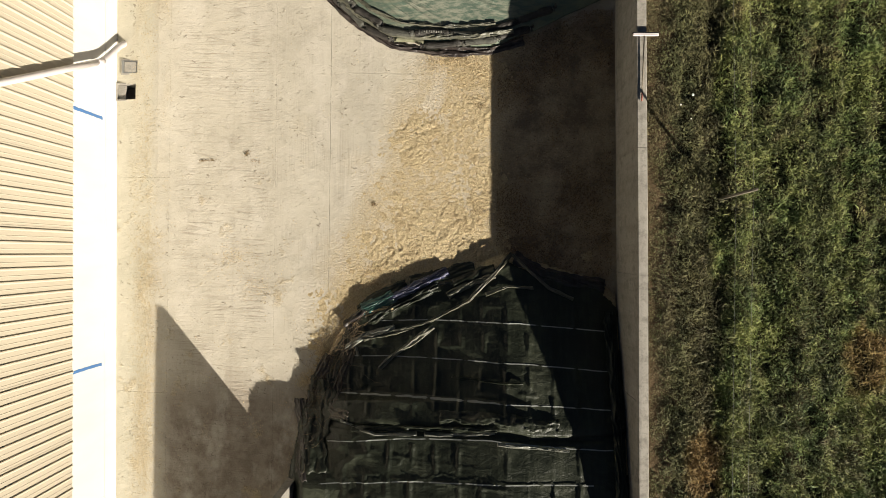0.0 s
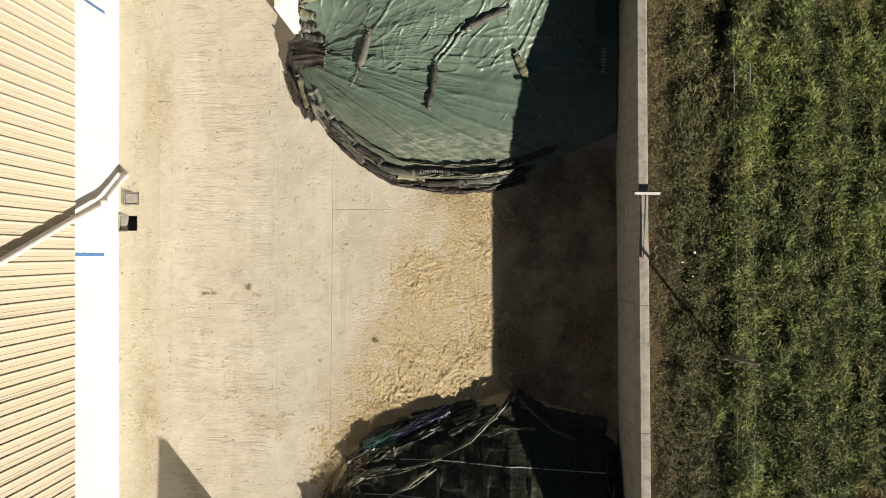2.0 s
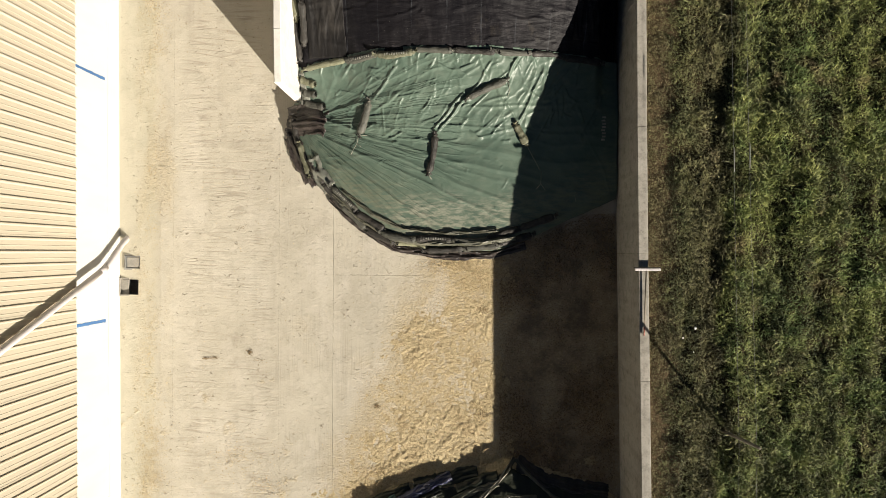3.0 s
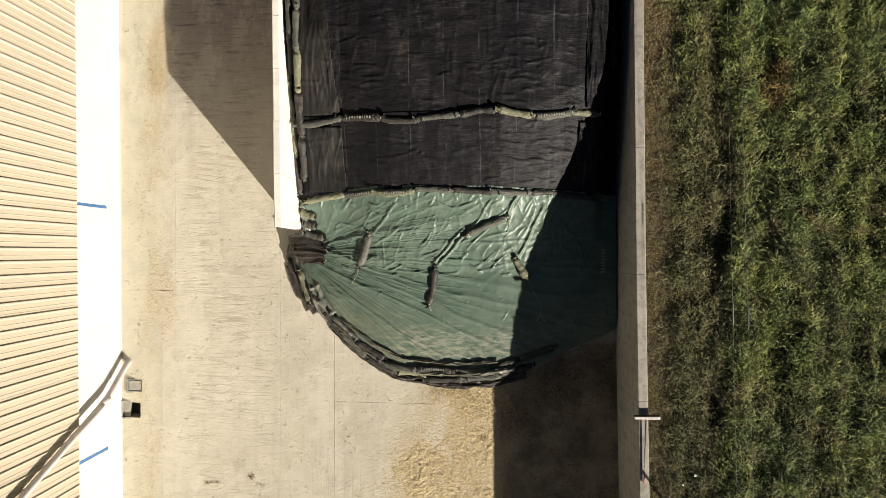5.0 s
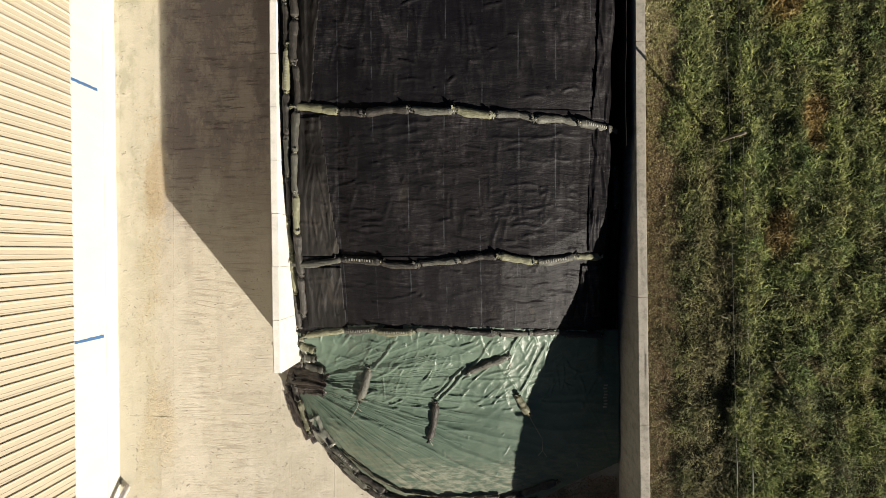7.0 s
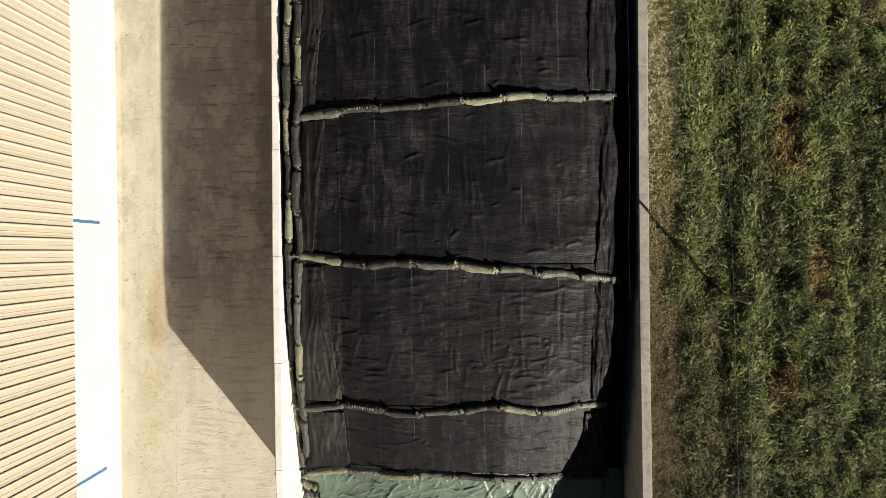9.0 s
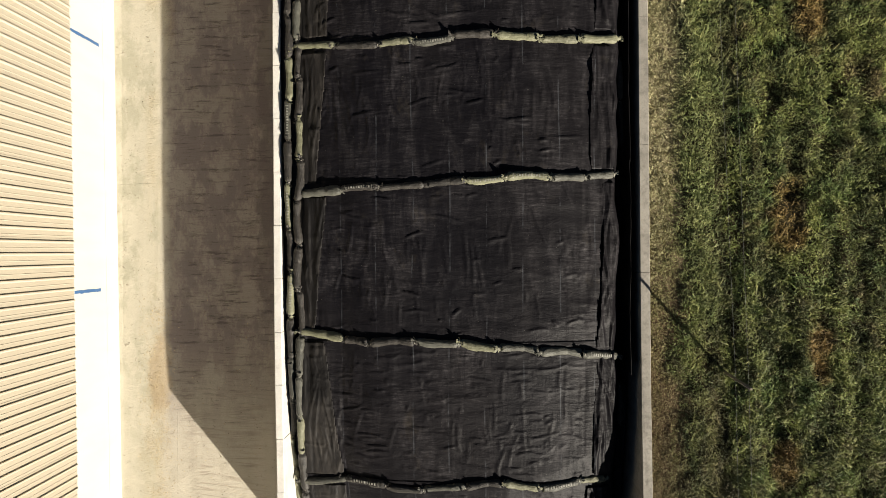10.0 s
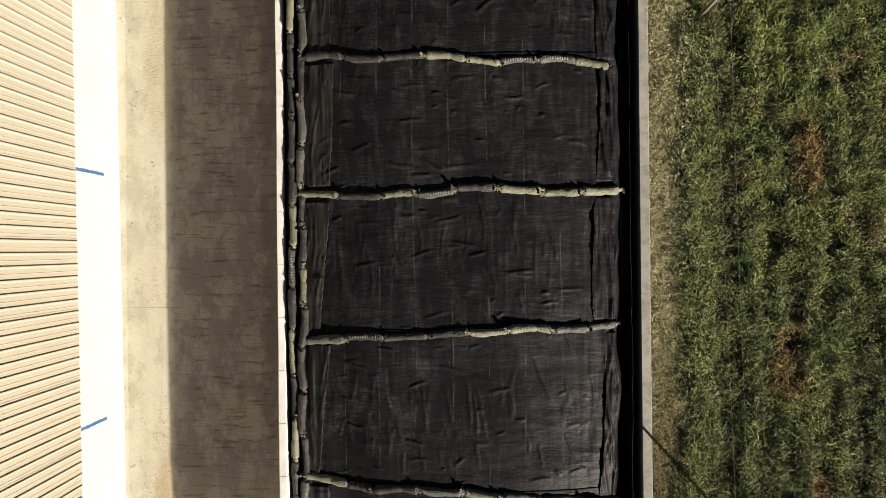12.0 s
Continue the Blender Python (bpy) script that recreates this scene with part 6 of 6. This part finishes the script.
pleated("torn_film", [(-3.9, -3.6), (-4.1, -4.6), (-4.1, -6.0)], 0.85, NET, heap_z, 4, 0.07, 61, lift=0.05, label="dark film thrown back over the heap's flank")
pleated("torn_film", [(-2.95, -1.7), (-2.5, -1.3), (-1.6, -0.92)], 0.30, NET, heap_z, 3, 0.045, 62, label="dark film hanging over the heap's front")
pleated("torn_film", [(-1.5, -0.85), (-0.6, -0.62), (0.3, -0.42)], 0.36, NET, heap_z, 3, 0.045, 63, label="dark film hanging over the heap's front")
pleated("torn_film", [(-3.12, -2.45), (-2.98, -2.65), (-2.88, -2.9)], 0.2, CLEAR, heap_z, 2, 0.06, 64, label="pale crumpled film scrap on the heap's flank")
pleated("torn_film", [(-3.2, -2.75), (-3.45, -3.4), (-3.75, -4.3)], 0.42, BROWNFILM, heap_z, 4, 0.05, 65, lift=0.04, label="thin brown stretched film over the heap's flank")
pleated("torn_film", [(-3.7, -4.3), (-3.55, -4.45), (-3.1, -4.5)], 0.3, BROWNFILM, heap_z, 3, 0.06, 66, lift=0.07, label="thin brown stretched film over the heap's flank")
pleated("cover_edge", [(3.95, -1.6), (4.0, -3.4), (4.05, -6.5)], 0.26, NET, heap_cover_top, 3, 0.12, 46, label="dark film bunched along the retaining wall", category="silage cover")
pleated("film_roll", [(-0.80, -2.05), (-1.35, -2.45), (-1.95, -2.85), (-2.3, -3.25)], 0.12, OLIVEFILM, heap_cover_top, 2, 0.08, 71, label="pale olive fold of film across the heap's cover")
pleated("film_roll", [(0.85, -0.62), (0.35, -0.78), (-0.2, -1.05), (-0.45, -1.2)], 0.18, OLIVEFILM, heap_cover_top, 2, 0.07, 72, label="pale olive fold of film near the heap's tip")
pleated("film_roll", [(1.9, -0.95), (1.2, -0.92), (0.6, -1.15)], 0.10, OLIVEFILM, heap_cover_top, 2, 0.06, 73, label="pale olive fold of film near the heap's tip")
pleated("film_roll", [(1.35, -0.05), (1.75, -0.45), (2.35, -0.95), (3.0, -1.25)], 0.09, OLIVEFILM, heap_cover_top, 1, 0.06, 74, label="folded hem of the heap's cover in shade")
pleated("film_roll", [(-0.3, -3.35), (0.8, -3.42), (1.6, -3.40)], 0.06, NET, heap_cover_top, 1, 0.07, 75, label="dark ridge of film across the heap's cover")
pleated("torn_film", [(-2.75, -1.75), (-2.35, -1.62), (-1.95, -1.58)], 0.16, FODDER, heap_cover_top, 2, 0.06, 76, label="tuft of yellow fodder caught in the torn film", category="fodder")


def tangle(cx, cy, rx, ry, n, seed):
    """A mess of thin brown net threads lying on the heap's flank."""
    rs, verts, faces = random.Random(seed), [], []
    for _ in range(n):
        a, ln = rs.uniform(0, 6.3), rs.uniform(0.25, 0.7)
        x, y = cx + rs.gauss(0, rx), cy + rs.gauss(0, ry)
        pts = []
        for i in range(7):
            pts.append((x, y, float(heap_z(x, y)) + 0.10 + rs.uniform(0.0, 0.06)))
            a += rs.uniform(-0.7, 0.7)
            x, y = x + math.cos(a) * ln / 6, y + math.sin(a) * ln / 6
        v, f = tube_mesh(pts, 0.0035, 4)
        faces += [tuple(len(verts) + i for i in q) for q in f]
        verts += v
    return tagged(link_mesh("net_tangle", verts, faces, NETTING), "tangled brown net threads on the heap's flank", "netting", kind="stuff")


tangle(-3.75, -3.2, 0.28, 0.45, 90, 5)
tangle(-3.2, -2.3, 0.22, 0.22, 40, 6)
tangle(-4.2, -4.4, 0.18, 0.5, 50, 7)

# twine ends left at the sacks
def twine(points, height, radius=0.007):
    v, f = tube_mesh([(x, y, float(height(x, y)) + 0.03) for x, y in points], radius, 6)
    return tagged(link_mesh("twine", v, f, STRING), "short loose end of pale twine on the tarpaulin", "twine")


def green_top(x, y):
    return tarp_top(np.asarray(x, float), np.asarray(y, float))


for line in (((-3.04, 8.95), (-3.1, 8.72), (-3.2, 8.55), (-3.28, 8.42)), ((-3.1, 8.72), (-2.98, 8.62)), ((-3.05, 8.94), (-2.8, 8.92)), ((1.03, 10.22), (1.08, 10.0), (1.02, 9.85)), ((1.98, 7.95), (1.97, 7.6), (1.85, 7.45)), ((1.97, 7.6), (2.1, 7.42)),
             ((1.55, 8.66), (1.75, 8.3), (1.95, 7.95)), ((-1.12, 7.88), (-1.02, 7.72)), ((2.9, 7.3), (2.95, 7.1))):
    twine(line, green_top)

# ---- field: fence, scraper, stone ----
fence = tagged(new("fence"), "two-wire stock fence on thin grey posts in the grass", "fence")
POSTS = (((6.22, 1.38), (6.40, 1.46), 0.036), ((6.05, 15.70), (6.02, 15.60), 0.036), ((5.58, 28.03), (5.72, 28.15), 0.048), ((6.3, -12.0), (6.3, -12.0), 0.03), ((5.6, 42.0), (5.6, 42.0), 0.03))
for (x, y), (tx, ty), r in POSTS:
    z0 = float(field_z(x, y)) - 0.2
    v, f = tube_mesh([(x, y, z0), (x + (tx - x) * 0.5, y + (ty - y) * 0.5, z0 + 0.95), (tx, ty, z0 + 1.9), (tx, ty, z0 + 1.91)], [r * 1.08, r, r * 0.95, r * 0.6], 8)
    link_mesh("post", v, f, WOOD, fence)
ordered = sorted(POSTS, key=lambda p: p[0][1])
for h in (0.78, 1.57):
    pts = []
    for (a, at, _), (b, bt, _) in zip(ordered, ordered[1:]):
        for i in range(12):
            u, k = i / 12, h / 1.7
            x = (a[0] + (at[0] - a[0]) * k) * (1 - u) + (b[0] + (bt[0] - b[0]) * k) * u
            y = a[1] * (1 - u) + b[1] * u
            pts.append((x, y, float(field_z(x, y)) + h - 0.05 * math.sin(math.pi * u)))
    v, f = tube_mesh(pts, 0.0025, 5)
    link_mesh("wire", v, f, STEEL, fence)
    near = min(pts, key=lambda p: abs(p[1] - 7.9))
    v, f = tube_mesh([(near[0], 7.62, near[2]), (near[0], 7.75, near[2]), (near[0], 8.1, near[2]), (near[0], 8.2, near[2])], [0.005, 0.011, 0.011, 0.005], 8)
    link_mesh("wire_strainer", v, f, STEEL, fence, "grey wire strainer")

scraper = tagged(new("yard_scraper"), "yard scraper with wooden handle lying on the retaining wall", "scraper")
part("head", block(4.03, 4.64, 5.29, 5.35, 2.99, 3.06, 0.008), PIPE, scraper, "pale metal head")
part("blade", block(4.02, 4.65, 5.352, 5.375, 2.955, 3.05, 0.004), RUBBER, scraper, "black rubber blade")
v, f = tube_mesh([(4.30, 5.30, 3.025), (4.285, 4.5, 3.0), (4.27, 3.92, 2.985)], 0.017, 8)
link_mesh("handle", v, f, WOOD, scraper)
v, f = tube_mesh([(4.27, 3.92, 2.985), (4.265, 3.72, 2.982)], 0.021, 8)
link_mesh("grip", v, f, REDPAINT, scraper, "faded red grip")
for sx, sy, radius in ((5.52, 3.9, 0.034), (5.23, 3.66, 0.024), (5.48, 3.32, 0.018)):
    bm = bmesh.new()
    bmesh.ops.create_icosphere(bm, subdivisions=2, radius=radius)
    for v in bm.verts:
        v.co *= 1 + 0.25 * noise.noise(v.co * 14 + Vector((sx, sy, 0)))
        v.co.z *= 0.7
    stone = part("stone", bm, WALL_PALE)
    stone.location = (sx, sy, float(field_z(sx, sy)) + 0.10)
    tagged(stone, "small pale stone lying on the grass", "stone", "stones in the grass")


# ---- fodder, litter and grass ----
def fodder_share(x, y):
    """How thickly the bay floor is strewn, 0 to 1."""
    edge = np.interp(y, (-6, -1.2, -0.6, 1.0, 2.8, 3.8, 4.4, 5.6, 7), (-5.6, -5.0, -3.9, -3.5, -2.8, -1.95, -1.9, -1.25, -1.0))
    s = np.clip((x - edge + 0.9 * rough2(x, y, 0.9, 41, 4)) / 1.3, 0, 1)
    s = s * np.clip((4.3 - x) / 0.3, 0, 1) * np.clip((1.5 - x + 0.7 * rough2(x, y, 0.9, 48)) / 0.7, 0.06, 1)
    dense = np.interp(y, (-8, 0.3, 1.6, 13.0, 14.2, 16.0, 17.0, 30), (0.75, 0.65, 0.12, 0.06, 0.7, 0.65, 0.1, 0.05))
    foot = np.exp(-(((x + 9.3 + 0.25 * rough2(y, x, 0.6, 42)) / 0.42) ** 2)) * np.clip(dense + 0.8 * rough2(x * 1.4, y * 1.1, 1.0, 43, 4), 0, 1)
    patch = np.clip(rough2(x, y, 0.8, 44) * 2.6 - 0.9, 0, 1) * (x > -9.5) * np.clip((3 - y) / 4, 0, 1)
    return np.maximum(s, np.maximum(0.8 * foot, 0.6 * patch))


def fodder_rise(x, y, share):
    lumps = 0.012 * rough2(x, y, 2.2, 45, 2) + 0.018 * rough2(x, y, 7.0, 46, 3) + 0.026 * rough2(x, y, 14.0, 47, 2)
    patchy = np.clip(0.8 + 0.8 * rough2(x, y, 1.3, 60, 3), 0, 1.2)
    return share * patchy * (0.022 + lumps) - 0.011


xs, ys = np.arange(-5.8, 4.3, 0.03), np.arange(-3.5, 7.6, 0.03)
gx, gy = np.meshgrid(xs, ys, indexing="ij")
share = fodder_share(gx, gy)
layer = floor_z(gx) + fodder_rise(gx, gy, share)
tagged(thick_sheet("fodder_layer", xs, ys, layer, FODDER, (share > 0.12) & (gx > -5.7) & (gx < wall_x(gy) - 0.03), 0.03), "thin trodden layer of yellow chopped fodder on the concrete", "fodder", kind="stuff")


def scatter(name, mat, x, y, z, size, label, category, seed, flat=0.35):
    """Small bent chips: two triangles each."""
    rs = np.random.RandomState(seed)
    n = len(x)
    a, ln, wd = rs.uniform(0, 2 * np.pi, n), rs.uniform(0.5, 1.6, n) * size, rs.uniform(0.15, 0.4, n) * size
    dx, dy = np.cos(a), np.sin(a)
    c = np.stack([x, y, z], 1)
    tip = np.stack([dx * ln, dy * ln, rs.uniform(-flat, flat, n) * ln], 1) / 2
    side = np.stack([-dy * wd, dx * wd, rs.uniform(-flat, flat, n) * wd], 1) / 2
    verts = np.stack([c - tip - side, c + tip - side, c + tip + side, c - tip + side], 1).reshape(-1, 3)
    i = np.arange(n)[:, None] * 4
    ob = fast_mesh(name, verts, i + np.array([[0, 1, 2, 3]]), mat, False)
    return tagged(ob, label, category, kind="stuff")


rs = np.random.RandomState(77)
x, y = rs.uniform(-9.9, 4.2, 190000), rs.uniform(-7.5, 17.5, 190000)
ok = rs.uniform(0, 1, len(x)) < 0.65 * fodder_share(x, y) + 0.012
ok &= ((y < np.interp(x, TOE_X, TOE_Y)) & (y < 7.5) | (x < -5.2)) & (x < wall_x(y) - 0.05) & (y > np.interp(x, HEAP_X, HEAP_Y) - 0.3)
x, y = x[ok], y[ok]
z = floor_z(x) + np.maximum(0.003, fodder_rise(x, y, fodder_share(x, y))) + rs.uniform(0.001, 0.012, len(x))
scatter("loose_fodder", HAY, x, y, z, 0.025, "loose yellow straw and maize chips strewn on concrete", "fodder", 78)
n = 26000
x, y = rs.normal(-9.3, 0.26, n) + 0.15 * rough2(rs.uniform(0, 60, n), rs.uniform(0, 60, n), 1.0, 58), rs.uniform(-8.0, 17.0, n)
keep_here = np.clip(np.interp(y, (-8, 0.0, 1.4, 12.8, 14.2, 16.0, 16.8), (0.8, 0.75, 0.16, 0.08, 0.35, 0.3, 0.03)) + 0.9 * rough2(x * 1.6, y * 1.3, 1.6, 59, 3), 0, 1)
ok = (rs.uniform(0, 1, n) < keep_here) & (x > -9.95)
x, y = x[ok], y[ok]
scatter("trodden_fodder", HAY, x, y, floor_z(x) + rs.uniform(0.002, 0.008, len(x)), 0.024, "yellow fodder trodden on the concrete along the shed", "fodder", 83, 0.15)
MUCK = ((-6.31, 2.79, 0.08, 0.08, 160), (-7.62, 2.58, 0.10, 0.03, 70), (-7.35, 2.60, 0.14, 0.03, 80), (-6.60, 6.39, 0.16, 0.10, 40), (-2.57, 1.33, 0.08, 0.06, 120), (0.42, 1.2, 0.12, 0.12, 200), (0.40, 4.1, 0.14, 0.10, 160), (-6.05, 2.55, 0.15, 0.08, 60))
for px, py, sx, sy, n in MUCK:
    x, y = rs.normal(px, sx * 0.6, n), rs.normal(py, sy * 0.6, n)
    scatter("muck", LITTER, x, y, floor_z(x) + rs.uniform(0.004, 0.03, n), 0.022, "small clump of dark muck dropped on the concrete", "muck", int(abs(px) * 100), 0.8)
for px, py, sx, sy, n in ((-6.8, -0.21, 0.40, 0.30, 260), (-5.79, -1.17, 0.40, 0.30, 240), (-6.3, -0.5, 0.9, 0.6, 300), (0.3, 1.25, 0.3, 0.25, 500), (0.35, 5.0, 0.5, 0.35, 900), (-0.6, 5.35, 0.5, 0.2, 900), (-2.3, -0.5, 0.8, 0.15, 900), (-3.55, -2.3, 0.3, 0.25, 700), (-3.95, -2.95, 0.22, 0.25, 600), (-4.3, -3.6, 0.2, 0.25, 500), (-3.2, -1.5, 0.3, 0.25, 600), (-3.05, -2.05, 0.14, 0.12, 300), (-3.85, -2.75, 0.16, 0.22, 500), (-4.55, -3.75, 0.16, 0.16, 400), (-2.6, -0.95, 0.25, 0.12, 400)):
    x, y = rs.normal(px, sx * 0.7, n), rs.normal(py, sy * 0.7, n)
    x = np.minimum(x, 4.0)
    scatter("fodder_clump", HAY, x, y, np.maximum(floor_z(x), np.where(y < -1.2, heap_z(x, y), 0.0)) + rs.uniform(0.006, 0.05, n), 0.026, "loose clump of yellow chopped fodder on the concrete", "fodder", int(abs(px) * 100) + 1, 0.7)
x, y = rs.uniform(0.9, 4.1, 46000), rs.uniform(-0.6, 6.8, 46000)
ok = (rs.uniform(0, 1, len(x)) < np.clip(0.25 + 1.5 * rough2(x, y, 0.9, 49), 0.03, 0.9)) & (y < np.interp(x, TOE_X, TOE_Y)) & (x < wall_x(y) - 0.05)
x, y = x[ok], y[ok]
scatter("damp_litter", LITTER, x, y, floor_z(x) + rs.uniform(0.003, 0.02, len(x)), 0.035, "brown litter on the shaded concrete", "fodder", 81, 0.6)
x, y = rs.uniform(-9.9, -5.2, 5000), rs.uniform(7.5, 34, 5000)
ok = rs.uniform(0, 1, len(x)) < 0.10 + 0.7 * np.exp(-(((x + 9.3) / 0.35) ** 2)) * (y < 17)
x, y = x[ok], y[ok]
scatter("stray_litter", LITTER, x, y, floor_z(x) + 0.008, 0.03, "stray brown litter on the concrete lane", "fodder", 79)


def rows_rise(x, y):
    """Low ridges and a furrow that run along the wall."""
    u = x + 0.4 * rough2(y, x * 0.3, 0.7, 56, 3)
    rows = 0.045 * np.sin(2 * math.pi * (u - 6.5) / 0.74) * np.clip((x - 6.6) / 0.6, 0, 1) * np.clip(0.7 + 0.8 * rough2(x, y * 0.5, 0.8, 62, 2), 0, 1.3)
    return rows + np.interp(y, (13.0, 18.0), (1.5, 0.8)) * (0.10 * np.exp(-(((u - 6.65) / 0.28) ** 2)) - 0.05 * np.exp(-(((u - 6.12) / 0.25) ** 2)) + 0.05 * np.exp(-(((u - 7.9) / 0.3) ** 2)) - 0.05 * np.exp(-(((u - 7.35) / 0.22) ** 2)))


def turf_z(x, y):
    near = np.clip((x - wall_x(y) - 0.3) / 2.4, 0.15, 1)
    return field_z(x, y) - 0.10 + near * (0.04 * rough2(x, y * 0.7, 1.9, 51, 2) + 0.05 * rough2(x * 1.3, y * 0.25, 1.0, 52, 2) + 0.12 * rough2(x, y * 0.8, 3.8, 55, 3) + rows_rise(x, y))


def meadow():
    """Tussocks of bent blades, taller inside, shorter and drier by the wall."""
    rs = np.random.RandomState(90)
    m = 74000
    cx, cy = 4.2 + rs.beta(1.0, 1.15, m) * 7.0, rs.uniform(-8.5, 32.5, m)
    size = rs.gamma(3.0, 0.33, m) * (1 + 0.5 * rough2(cx * 1.4, cy * 0.45, 1.0, 54, 3) + 0.9 * rough2(cx * 3.0, cy * 2.3, 1.0, 57, 2))
    ok = (rs.uniform(0, 1, m) < 0.88 + 0.5 * rough2(cx, cy * 0.6, 1.8, 53, 3)) & (cx > wall_x(cy) + 0.25)
    cx, cy, size = cx[ok], cy[ok], np.clip(size[ok], 0.25, 2.6)
    count = np.clip((5 + 7 * size).astype(int), 5, 18)
    own = np.repeat(np.arange(len(cx)), count)
    n = len(own)
    near = np.clip((cx[own] - 4.25) / 1.1, np.where(cy[own] > 17, 0.65, 0.4), 1)
    rad = 0.03 + 0.06 * size[own]
    a = rs.uniform(0, 2 * np.pi, n)
    out = np.sqrt(rs.uniform(0, 1, n))
    x, y = cx[own] + np.cos(a) * out * rad, cy[own] + np.sin(a) * out * rad
    x = np.maximum(x, wall_x(y) + 0.245)
    a = a + rs.normal(0, 0.9, n)
    ln = (0.042 + 0.050 * size[own]) * rs.uniform(0.6, 1.35, n) * near
    ln = np.where((rs.uniform(0, 1, n) < 0.004) & (x > 5.6), ln * 2.6 + 0.06, ln)
    wd = rs.uniform(0.012, 0.027, n)
    lean = np.clip(0.15 + 0.5 * out + rs.normal(0, 0.22, n), 0.05, 0.97)
    dome = 0.085 * size[own] * near * (1 - out**2)  # each tussock bulges in its middle
    p0 = np.stack([x, y, turf_z(x, y) - 0.015 + dome], 1)
    d = np.stack([np.cos(a) * lean, np.sin(a) * lean, np.sqrt(1.02 - lean**2)], 1)
    droop = np.stack([np.cos(a) * lean, np.sin(a) * lean, np.zeros(n) - 0.25], 1)
    mid = p0 + d * (ln * 0.55)[:, None]
    tip = mid + (0.5 * d + droop) * (ln * 0.45)[:, None]
    s = np.stack([-np.sin(a), np.cos(a), rs.uniform(-0.6, 0.6, n)], 1) * (wd / 2)[:, None]
    verts = np.stack([p0, mid + s, mid - s, tip], 1).reshape(-1, 3)
    i = np.arange(n)[:, None] * 4
    tris = np.concatenate([i + np.array([[0, 1, 2]]), i + np.array([[2, 1, 3]])])
    tagged(fast_mesh("meadow_grass", verts, tris, BLADE, False), "rough uneven meadow grass, green with straw patches", "grass", kind="stuff")


xs, ys = np.arange(4.20, 11.36, 0.07), np.arange(-8.85, 32.6, 0.07)
gx, gy = np.meshgrid(xs, ys, indexing="ij")
turf = turf_z(gx, gy)
tagged(thick_sheet("turf", xs, ys, turf, SOIL, gx > wall_x(gy) + 0.2, 0.2), "hummocky dark turf under the meadow grass", "ground", kind="structure")
meadow()
